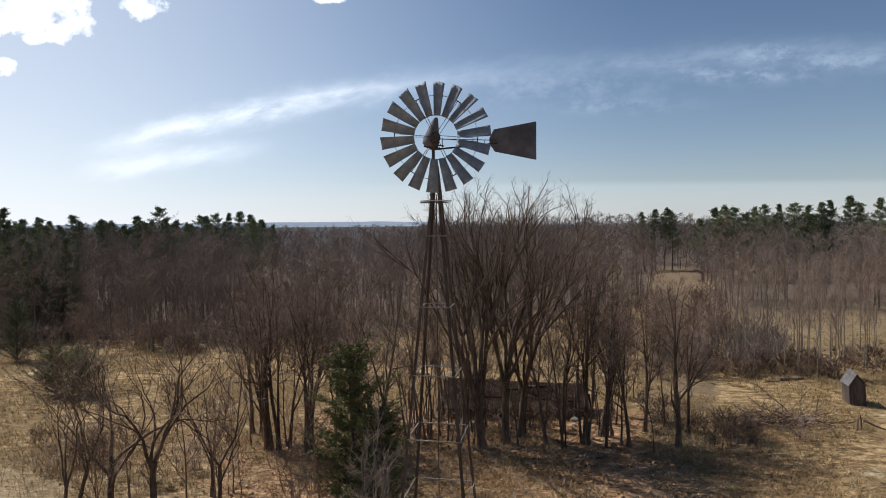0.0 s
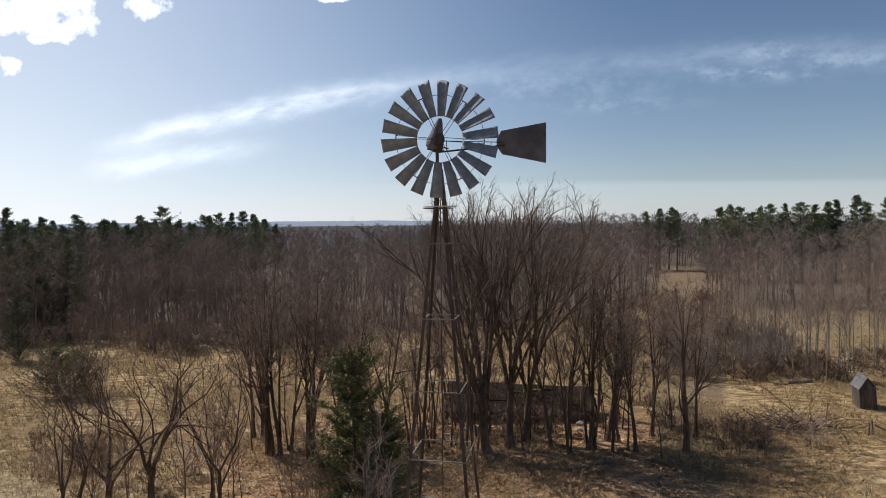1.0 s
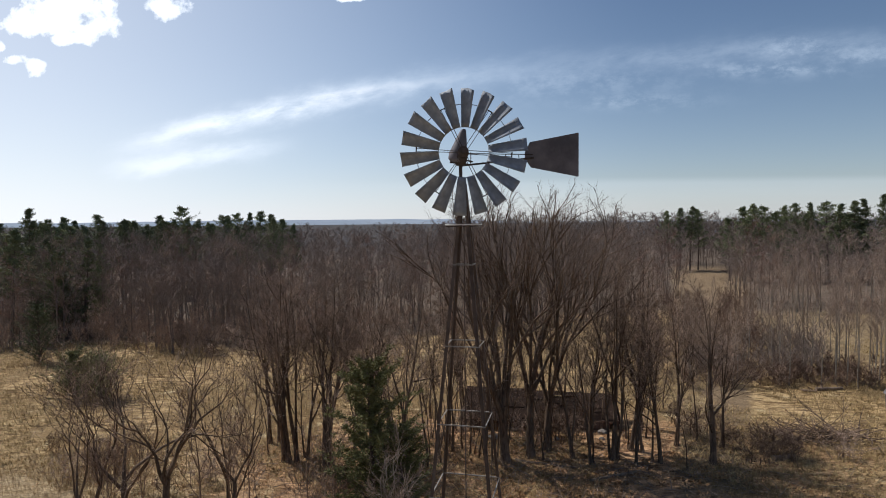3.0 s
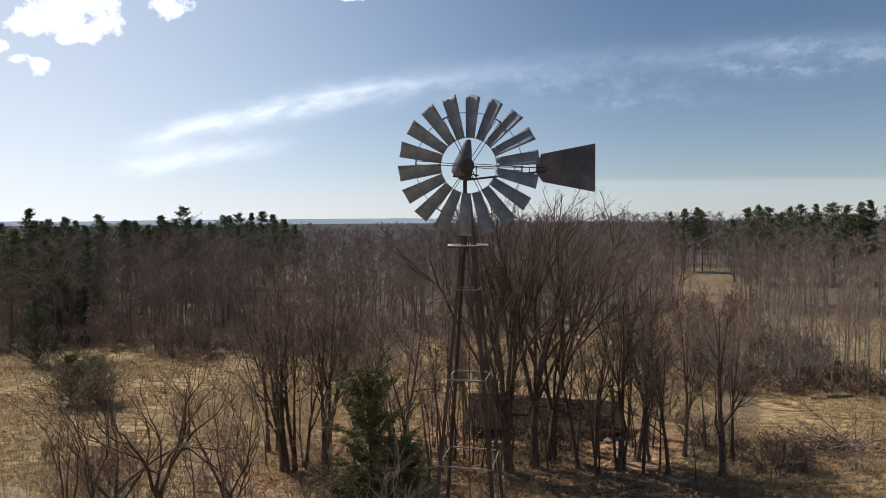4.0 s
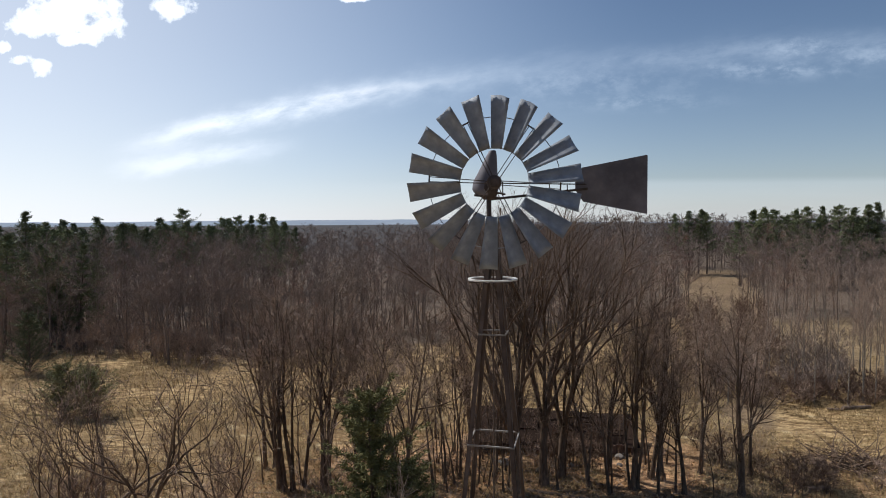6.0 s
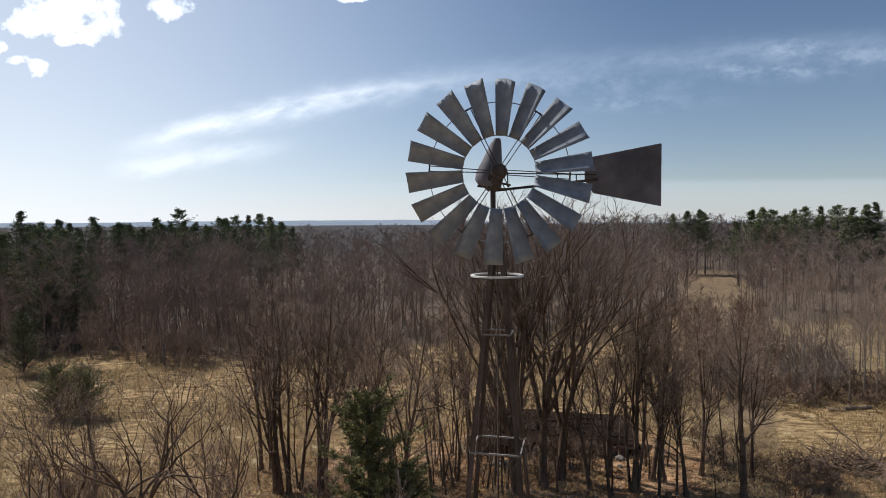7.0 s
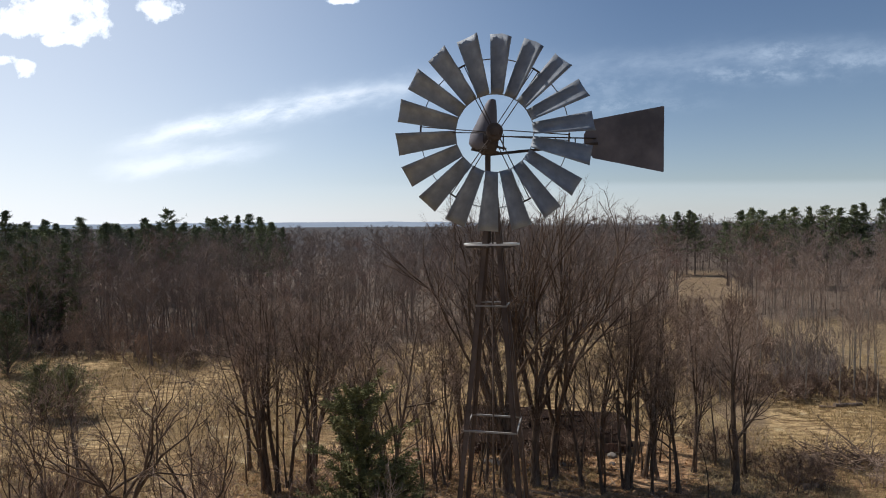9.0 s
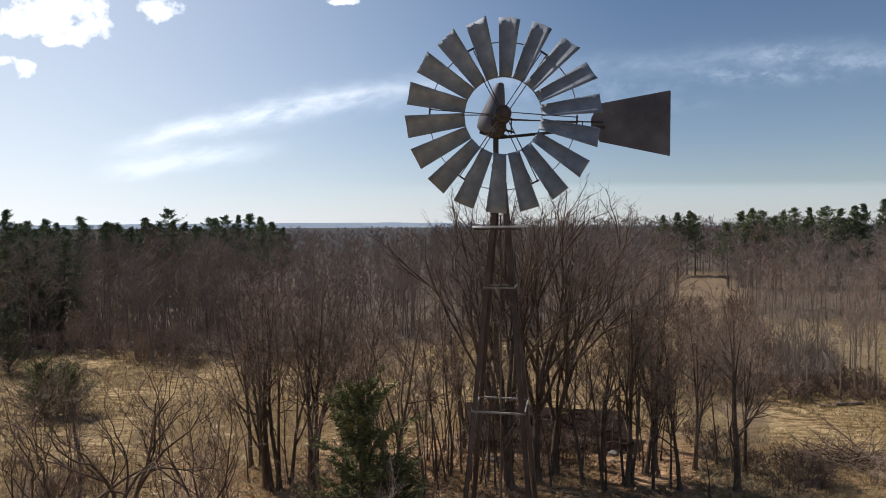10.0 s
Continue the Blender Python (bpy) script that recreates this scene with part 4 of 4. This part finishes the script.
def build_windmill():
    mill = tagged(new("windmill"), "old galvanised steel farm windmill with bladed wheel, tail and lattice tower", "windmill")
    mill.location = HUB
    mill.scale = (MILL, MILL, MILL)
    mill.rotation_euler.z = radians(-2.85)
    phase = radians(6)

    # wheel
    wheel = part("wheel", shifted(ring_geo(0.488, 0.010, 0.028), 0.055), galvanised, mill, "galvanised wheel with eighteen curved blades")
    wheel.location = (0.06, -0.2, 0.02)
    wheel.scale = (0.985, 1, 0.985)
    part("outer_band", shifted(ring_geo(0.925, 0.010, 0.018, 90), 0.085), galvanised, wheel)
    plain, torn_a, torn_b = (blade_geo(k).mesh("blade", galvanised, True) for k in (0, 1, 2))
    for k in range(18):
        a = phase + radians(20 * k)
        ob = part("blade", torn_a if k == 4 else torn_b if k == 3 else plain, galvanised, wheel, "blade with a torn outer corner" if k in (3, 4) else "")
        ob.matrix_basis = Matrix.Rotation(-a, 4, "Y")
    for k in range(6):
        a = phase + radians(60 * k - 10)
        for off in (-0.022, 0.022):
            g = Geo()
            c, s = math.cos(a), math.sin(a)
            tip = Vector((0.93 * c - off * 1.6 * s, 0.07, 0.93 * s + off * 1.6 * c))
            root = Vector((0.09 * c - off * s, -0.10 if off > 0 else 0.12, 0.09 * s + off * c))
            g.tube([root, root.lerp(tip, 0.5), tip], [0.0065] * 3, 6)
            part("spoke", g, rusty, wheel)
        g = Geo()
        c, s = math.cos(a), math.sin(a)
        g.bar((0.925 * c + 0.055 * s, 0.07, 0.925 * s - 0.055 * c), (0.925 * c - 0.055 * s, 0.07, 0.925 * s + 0.055 * c), 0.010, 0.022)
        part("clamp", g, rusty, wheel)
    hub = Geo()
    prof = ((-0.19, 0.03), (-0.185, 0.06), (-0.15, 0.065), (-0.145, 0.10), (-0.11, 0.105), (-0.10, 0.065), (0.09, 0.065), (0.10, 0.10), (0.13, 0.10), (0.14, 0.05), (0.2, 0.045))
    hub.tube([Vector((0, y, 0)) for y, _ in prof], [r for _, r in prof], 20)
    part("hub", hub, rusty, wheel, "rust-brown cast hub")

    # gearbox with its tall hood
    gear = Geo()
    gear.tube([Vector((-0.03, 0.2, z)) for z in (-0.20, -0.15, -0.05, 0.05, 0.10)], [0.07, 0.12, 0.15, 0.13, 0.06], 16)
    gearbox = part("gearbox", gear, rusty, mill, "rust-brown gearbox", True)
    hood = Geo()
    loops = ((-0.14, -0.20, 0.055), (-0.05, -0.265, 0.10), (0.06, -0.25, 0.105), (0.20, -0.175, 0.105), (0.33, -0.11, 0.10), (0.44, -0.055, 0.095), (0.505, -0.015, 0.085), (0.515, 0.01, 0.07))
    for z, x0, x1 in loops:
        cx, rx = (x0 + x1) / 2, (x1 - x0) / 2
        ry = 0.20 * (1 - max(0, z) / 0.62)
        for k in range(18):
            t = 2 * math.pi * k / 18
            hood.v.append((cx + rx * math.cos(t), 0.26 + ry * math.sin(t), z))
    for i in range(len(loops) - 1):
        for k in range(18):
            o = i * 18
            hood.f.append((o + k, o + (k + 1) % 18, o + 18 + (k + 1) % 18, o + 18 + k))
    hood.f += [tuple(reversed(range(18))), tuple(range((len(loops) - 1) * 18, len(loops) * 18))]
    part("hood", hood, tail_steel, gearbox, "tall tapered sheet-metal hood", True)

    # mast pipe and furling gear
    mast = Geo()
    mast.tube([Vector((-0.02, 0.2, z)) for z in (-1.34, -0.62, -0.60, -0.54, -0.52, -0.18)], [0.034, 0.034, 0.055, 0.055, 0.036, 0.036], 12)
    part("mast", mast, rusty, mill)
    lever = Geo()
    lever.bar((-0.23, 0.15, -0.135), (0.12, 0.22, -0.175), 0.022, 0.03)
    lever.bar((0.18, 0.24, 0.06), (0.18, 0.24, -0.15), 0.016, 0.022)
    lever.bar((0.04, 0.24, -0.085), (0.22, 0.24, -0.125), 0.02, 0.026)
    part("furl_lever", lever, rusty, mill)

    # tail
    tail = part("tail", Geo().bar((-0.04, 0.24, -0.20), (1.42, 0.47, -0.045), 0.028, 0.035), rusty, mill, "dark weathered tail vane on a bent arm")
    g = Geo().bar((0.02, 0.24, 0.04), (1.40, 0.46, 0.02), 0.016)
    part("stay", g, rusty, tail)
    for px in (0.86, 1.12):
        f = (px - 0.02) / 1.38
        part("strut", Geo().bar((px, 0.24 + 0.22 * f, 0.04 - 0.02 * f), (px + 0.01, 0.24 + 0.22 * f, -0.20 + 0.155 * (px + 0.04) / 1.46 - (0.16 if px > 1 else 0)), 0.014), rusty, tail)
    outline = ((1.24, 0.07), (1.34, 0.265), (2.30, 0.452), (2.312, 0.44), (2.312, -0.41), (2.30, -0.418), (1.36, -0.235), (1.24, -0.06))
    v = Geo()
    for side in (-0.004, 0.004):
        for x, z in outline:
            v.v.append((x, 0.47 + 0.148 * (x - 1.34) + side, z))
    k = len(outline)
    v.f += [tuple(range(k)), tuple(reversed(range(k, 2 * k)))] + [(i, k + i, k + (i + 1) % k, (i + 1) % k) for i in range(k)]
    part("vane", v, tail_steel, tail, "dark stained sheet-steel vane")
    for za, zb in ((0.05, 0.33), (-0.05, -0.30)):
        part("vane_rib", Geo().bar((1.30, 0.478, za), (2.25, 0.618, zb), 0.02, 0.012), tail_steel, tail)
    part("vane_rib", Geo().bar((1.95, 0.574, 0.36), (1.95, 0.574, -0.33), 0.02, 0.012), tail_steel, tail)

    # tower
    axis, turn = Vector((0.04, 0.18, 0)), radians(-8)
    tower = tagged(new("tower"), "")
    tower.parent = mill
    ground = -HUB[2] / MILL - 0.3

    def corner(k, z):
        w = -0.180 * z * 0.5 * math.sqrt(2)
        a = turn + radians(45 + 90 * k)
        return axis + Vector((w * math.cos(a), w * math.sin(a), z))

    for k in range(4):
        top, foot = corner(k, -0.56), corner(k, ground)
        way = (foot - top).normalized()
        inward = Vector((axis.x - foot.x, axis.y - foot.y, 0)).normalized()
        across = way.cross(inward).normalized()
        g = Geo()
        a1, a2 = (inward + across).normalized(), (inward - across).normalized()
        for d, e in ((a1, a2), (a2, a1)):     # the two flanges of an angle iron
            o = len(g.v)
            for p in (top, foot):
                for q, r in ((0, 0), (0.062, 0), (0.062, 0.008), (0, 0.008)):
                    g.v.append(p + d * q + e * r)
            g.f += [(o + i, o + (i + 1) % 4, o + 4 + (i + 1) % 4, o + 4 + i) for i in range(4)]
            g.f += [(o, o + 1, o + 2, o + 3), (o + 7, o + 6, o + 5, o + 4)]
        part("leg", g, tower_steel, tower)
    levels = [-2.13, -3.7, -5.2, -6.6, -8.0, -9.7, -11.5, -13.4, -15.3]
    for z in levels:
        for k in range(4):
            a, b = corner(k, z), corner((k + 1) % 4, z)
            part("girt", Geo().bar(a, b, 0.018, 0.022), bright_zinc, tower)
    for za, zb in zip(levels, levels[1:]):
        for k in range(4):
            for p, q in ((corner(k, za), corner((k + 1) % 4, zb)), (corner((k + 1) % 4, za), corner(k, zb))):
                part("brace", Geo().tube([p, p.lerp(q, 0.5), q], [0.0035] * 3, 5), tower_steel, tower)
    rod = Geo().tube([axis + Vector((0, 0, z)) for z in (-1.2, -8, ground)], [0.011] * 3, 6)
    part("pump_rod", rod, tower_steel, tower)

    # platform ring, its sun glint painted in as a near-white colour
    deck = ring_geo(0.335, 0.05, 0.022, 48, tilt=1)
    deck.v = [Vector(p) + Vector((0.03, 0.18, -1.35)) for p in deck.v]
    platform = part("platform", deck, glint_zinc, mill, "narrow ring platform, coloured pale for its sun glint")
    for a in (20, 80, 140):
        c, s = 0.33 * math.cos(radians(a)), 0.33 * math.sin(radians(a))
        part("platform_bar", Geo().bar((c, 0.18 + s, -1.385), (-c, 0.18 - s, -1.385), 0.03, 0.02), rusty, platform)


# zinc whitened to carry the sun's glint on the platform ring
glint_zinc = material("glint_zinc", (0.50, 0.48, 0.45), (0.74, 0.72, 0.68), 9, rough=0.5, metal=0.2, bump=0.1, bump_distance=0.003)
tail_steel = material("stained_sheet_steel", (0.105, 0.10, 0.113), (0.275, 0.255, 0.275), 2.2, rough=0.65, metal=0.15, bump=0.1, third=(0.18, 0.168, 0.183), bump_distance=0.004)


# ---------------------------------------------------------------- buildings and field things
def build_outhouse():
    shed = tagged(new("outhouse"), "small leaning grey board outhouse with a gabled shingle roof", "outhouse")
    shed.location = (34.3, 37.2, height_at(34.3, 37.2))
    shed.scale = (0.84, 0.84, 1.0)
    shed.rotation_euler = (0, radians(-4), radians(-15))
    w, dp, eave, apex = 1.42, 1.9, 1.72, 2.6
    n = 9
    for face in (-1, 1):
        for i in range(n):
            x = -w / 2 + w * (i + 0.5) / n
            h = eave + (apex - eave) * (1 - abs(x) / (w / 2)) - 0.02
            part("board", Geo().box(pose(x, face * dp / 2, h / 2 - 0.1), w / n - 0.012, 0.03, h + 0.1), old_board, shed)
    for face in (-1, 1):
        for i in range(11):
            y = -dp / 2 + dp * (i + 0.5) / 11
            part("board", Geo().box(pose(face * (w / 2 + 0.003), y, eave / 2 - 0.1), 0.03, dp / 11 - 0.012, eave + 0.05), old_board, shed)
    slope = math.hypot(w / 2, apex - eave)
    ang = math.degrees(math.atan2(apex - eave, w / 2))
    for face in (-1, 1):
        for i in range(6):
            f = (i + 0.5) / 6 * 1.12
            m = pose(face * (w / 2) * f, 0, apex + 0.05 - (apex - eave) * f, 0, face * ang, 0)
            part("roof_board", Geo().box(m, slope * 1.12 / 6 + 0.03, dp + 0.35, 0.022), roofing, shed)
    part("door", Geo().box(pose(0.05, -dp / 2 - 0.03, 0.85), 0.68, 0.03, 1.6), barn_board, shed)
    part("latch", Geo().box(pose(0.30, -dp / 2 - 0.055, 0.9), 0.05, 0.03, 0.09), rusty, shed)


def build_barn():
    rng = random.Random(31)
    barn = tagged(new("ruined_shed"), "long low reddish-brown board shed with a sagging roof behind the trees", "shed")
    barn.location = (5.8, 34.9, height_at(5.8, 34.9))
    barn.rotation_euler.z = radians(-4)
    L_, dp = 11.2, 3.0
    n = 54
    for i in range(n):
        x = -L_ / 2 + L_ * (i + 0.5) / n
        if rng.random() < 0.08:
            continue
        hh = 0.72 - 0.25 * rng.random() ** 2
        part("board", Geo().box(pose(x, -dp / 2, hh / 2 + 0.1, 0, rng.gauss(0, 0.8), 0), L_ / n - 0.015, 0.03, hh), barn_board, barn)
    for face in (-1, 1):
        for i in range(14):
            y = -dp / 2 + dp * (i + 0.5) / 14
            hh = 0.62 + 1.42 * (i + .5) / 14
            part("board", Geo().box(pose(face * L_ / 2, y, hh / 2 + 0.1), 0.03, dp / 14 - 0.012, hh), barn_board, barn)
    part("back_wall", Geo().box(pose(0, dp / 2, 0.85), L_, 0.05, 1.7), barn_board, barn)
    slope, rows = math.atan2(1.5, dp), 9
    for r in range(rows):
        f = (r + 0.5) / rows
        edge = -L_ / 2 - 0.2
        while edge < L_ / 2:
            ln = min(rng.uniform(1.6, 3.4), L_ / 2 + 0.25 - edge)
            x = edge + ln / 2
            edge += ln
            if ln < 0.3 or rng.random() < 0.03:
                continue
            sag = -0.38 * math.exp(-((x - 1.4) / 1.9) ** 2) * math.sin(math.pi * f) - 0.035 * (x + L_ / 2)
            m = pose(x, -dp / 2 - 0.25 + (dp + 0.4) * f, 0.78 + 1.5 * f + sag, math.degrees(slope) + rng.gauss(0, 2), rng.gauss(0.8, 1.2), rng.gauss(0, 0.8))
            part("roof_board", Geo().box(m, ln - 0.02, (dp + 0.4) / math.cos(slope) / rows + 0.05, 0.03), roof_old, barn)


roof_old = material("old_roof_board", (0.016, 0.011, 0.009), (0.055, 0.036, 0.028), 4, squash=(1, 0.2, 1), bump=0.5, spread=0.3, specular=0.03, rough=1.0)


def build_fence():
    spots = ((29.75, 30.2, 0.85, 2), (30.2, 30.4, 1.08, -3), (39.5, 33.0, 1.0, 4))
    for x, y, h, lean in spots:
        ob = new("fence_post", Geo().tube([Vector((0, 0, z)) for z in (-0.2, 0.2, h * 0.7, h)], [0.075, 0.07, 0.062, 0.05], 9).mesh("fence_post", dead_wood))
        ob.matrix_basis = pose(x, y, height_at(x, y), lean, lean, 20)
        tagged(ob, "weathered grey wooden fence post in dry grass", "fence post", "fence posts")
    a, b = Vector((30.25, 30.3, height_at(30.25, 30.3) + 0.75)), Vector((32.0, 30.1, height_at(32.0, 30.1) + 0.04))
    ob = new("fence_rail", Geo().tube([a, a.lerp(b, 0.5) - Vector((0, 0, 0.05)), b], [0.06, 0.065, 0.05], 8).mesh("fence_rail", dead_wood))
    tagged(ob, "fallen wooden fence rail leaning on a post", "fence rail")


def build_deadfall():
    rng = random.Random(41)
    # heap of cut limbs
    g = Geo()
    for i in range(110):
        a = rng.uniform(0, 6.28)
        p = Vector((rng.gauss(0, 1.7), rng.gauss(0, 0.8), rng.uniform(0.0, 0.45)))
        d = Vector((math.cos(a), math.sin(a) * 0.7, rng.uniform(-0.05, 0.5))).normalized()
        ln = rng.uniform(1.2, 3.6)
        br = shoot(g, rng, p, d, ln, rng.uniform(0.025, 0.085), 0.012, 4, 5, 0.14, -0.02)
        for k in range(3):
            p2, d2, _ = along(br, rng.uniform(0.3, 1))
            shoot(g, rng, p2, fork(rng, d2, 0.6), ln * 0.4, 0.014, 0.006, 2, 3, 0.15, 0.02)
    ob = new("brush_pile", g.mesh("brush_pile", bark))
    ob.location = (24.8, 31.6, height_at(24.8, 31.6))
    tagged(ob, "tangled heap of dark dead branches on dry grass", "brush pile", kind="stuff")
    # logs
    for x, y, ln, r, turn in ((33.3, 44.7, 2.6, 0.17, 8), (31.2, 44.2, 1.2, 0.12, -15), (9.0, 25.2, 3.4, 0.10, 24), (5.2, 27.0, 4.2, 0.09, -18), (20.6, 28.0, 1.6, 0.2, 10)):
        g = Geo()
        path = [Vector((ln * (i / 5 - 0.5), rng.gauss(0, 0.04), r * 0.8)) for i in range(6)]
        g.tube(path, [r * (1.05 - 0.06 * i) for i in range(6)], 9)
        for k in range(3):
            p = path[rng.randrange(1, 5)]
            g.tube([p, p + Vector((rng.gauss(0, .2), rng.gauss(0, .2), 0.35))], [r * 0.35, r * 0.2], 6)
        ob = new("log", g.mesh("log", dead_wood))
        ob.matrix_basis = pose(x, y, height_at(x, y), 0, 0, turn)
        tagged(ob, "fallen grey log with broken limb stubs", "log", "fallen logs")
    # stones by the shed
    for i in range(12):
        x, y = rng.uniform(1, 12), rng.uniform(30.5, 33)
        bm = bmesh.new()
        bmesh.ops.create_icosphere(bm, subdivisions=2, radius=rng.uniform(0.14, 0.34))
        for vert in bm.verts:
            vert.co *= 1 + 0.25 * noise.noise(vert.co * 5 + Vector((i, 0, 0)))
            vert.co.z *= 0.65
        me = bpy.data.meshes.new("stone")
        bm.to_mesh(me)
        bm.free()
        me.materials.append(stone)
        ob = new("stone", me)
        ob.location = (x, y, height_at(x, y) + 0.05)
        tagged(ob, "grey field stone half sunk in leaf litter", "stone", "field stones")


def build_sticks():
    """Fallen sticks in the leaf litter."""
    rng = random.Random(45)
    g = Geo()
    for i in range(1000):
        x, y = rng.gauss(3, 10), rng.gauss(25.5, 4.5)
        a, ln = rng.uniform(0, math.pi), rng.uniform(0.5, 2.4)
        p = Vector((x, y, height_at(x, y) + rng.uniform(0.02, 0.12)))
        shoot(g, rng, p, Vector((math.cos(a), math.sin(a), rng.gauss(0.03, 0.06))).normalized(), ln, rng.uniform(0.012, 0.035), 0.008, 3, 4, 0.1, 0.0)
    tagged(new("fallen_sticks", g.mesh("fallen_sticks", pale_twig)), "pale fallen sticks scattered over brown leaf litter", "sticks", kind="stuff")


def build_litter():
    """Dead leaves lying in drifts among the grove."""
    rng = np.random.default_rng(47)
    n = 26000
    x, y = rng.normal(3, 10, n), rng.normal(25.5, 5, n)
    keep = np.array([noise.noise(Vector((a * 0.5, b * 0.5, 9.0))) + 0.6 * noise.noise(Vector((a * 1.7, b * 1.7, 3.0))) > -0.1 for a, b in zip(x, y)])
    x, y = x[keep], y[keep]
    n = len(x)
    base = np.stack((x, y, np.array([height_at(a, b) for a, b in zip(x, y)]) + rng.uniform(0.01, 0.10, n)), 1)
    a, size = rng.uniform(0, 6.28, n), rng.uniform(0.05, 0.13, (n, 1))
    along_, across = np.stack((np.cos(a), np.sin(a), rng.normal(0, 0.45, n)), 1) * size, np.stack((-np.sin(a), np.cos(a), rng.normal(0, 0.45, n)), 1) * size * 0.7
    v = np.stack((base - along_, base + across, base + along_, base - across), 1).reshape(-1, 3)
    o = np.arange(n)[:, None] * 4
    ob = new("leaf_litter", bulk("leaf_litter", v, np.concatenate((o + [0, 1, 2], o + [0, 2, 3]), 0), dead_leaf))
    tagged(ob, "drifts of curled tan and russet dead leaves under the grove", "leaves", kind="stuff")


dead_leaf = material("dead_leaf", (0.20, 0.105, 0.05), (0.62, 0.40, 0.22), 0.8, bump=0, spread=0.5, third=(0.36, 0.21, 0.10))


def build_shrubs():
    rng = random.Random(51)
    kits = [bare_tree_geo(1100 + i, 2.4, 0.022, (0, 0), 9, 0.15, limbs=5, branches=4, twigs=4, sprays=1, spread=0.8, reach=0.42, lift=0.04, wob=0.3, fine=0.009, sides=3, solid=False, ends=0) for i in range(3)]
    meshes = [(a.mesh("stem", m), b.mesh("crown", m)) for (a, b), m in zip(kits, (twig, brush_brown, brush_brown))]
    first = {}
    zones = [(-23.5, 25.5, 2.0, 1.2, 6), (20.0, 29.6, 1.8, 0.9, 6), (-6.0, 21.5, 2.0, 2.0, 4), (-14, 24, 4, 2, 3), (36, 49, 8, 2.0, 14), (6, 31.8, 5, 1.2, 14), (17.6, 29.0, 1.6, 0.8, 3),
             (-28, 60, 14, 5, 14), (14, 33, 4, 3, 5)]
    i = 0
    for cx, cy, sx, sy, n in zones:
        for _ in range(n):
            x, y = rng.gauss(cx, sx), rng.gauss(cy, sy)
            k = i % 3
            s = rng.uniform(0.6, 1.15)
            i += 1
            if k not in first:
                first[k] = ob = tagged(new("shrub"), "leafless brown thicket shrub with many thin stems", "shrub", "shrubs of the thickets")
                ob.location = (x, y, height_at(x, y))
                part("stem", meshes[k][0], twig, ob)
                part("crown", meshes[k][1], twig, ob)
                continue
            ob = copy_thing(first[k], Matrix.Translation((x, y, height_at(x, y))) @ Matrix.Rotation(rng.uniform(0, 6.28), 4, "Z"))
            ob.scale = (s * 1.2, s * 1.2, s)


def build_grass():
    rng = np.random.default_rng(61)
    n = 60000
    d = rng.uniform(24, 80, n)
    x, y = rng.uniform(-0.8, 0.85, n) * d, d - 12.9
    keep = np.array([noise.noise(Vector((a * 0.13, b * 0.13, 5.0))) > -0.12 for a, b in zip(x, y)])
    x, y = x[keep], y[keep]
    z = np.array([height_at(a, b) for a, b in zip(x, y)])
    n = len(x)
    k = 3
    base = np.repeat(np.stack((x, y, z), 1), k, 0) + np.concatenate((rng.normal(0, 0.12, (n * k, 2)), np.zeros((n * k, 1))), 1)
    ang = rng.uniform(0, 6.28, n * k)
    h = rng.uniform(0.10, 0.38, n * k)
    lean = rng.uniform(0.2, 0.9, n * k)
    tip = base + np.stack((np.cos(ang) * lean * 0.6, np.sin(ang) * lean * 0.6, h), 1)
    side = np.stack((-np.sin(ang), np.cos(ang), np.zeros(n * k)), 1) * 0.022
    v = np.stack((base - side, base + side, tip), 1).reshape(-1, 3)
    f = np.arange(n * k * 3).reshape(-1, 3)
    ob = new("grass_tufts", bulk("grass_tufts", v, f, dry_grass))
    tagged(ob, "matted tufts of straw-coloured dead grass", "grass", kind="stuff")


build_ground()
build_far_ridge()
build_windmill()
build_grove()
build_near_trees()
build_pale_tree()
build_cedars()
build_young_trees()
build_weeds()
build_saplings()
build_barn()
build_outhouse()
build_fence()
build_deadfall()
build_sticks()
build_litter()
build_shrubs()
build_birches()
build_pines()
build_woods()
build_far_woods()
build_understorey()
build_grass()
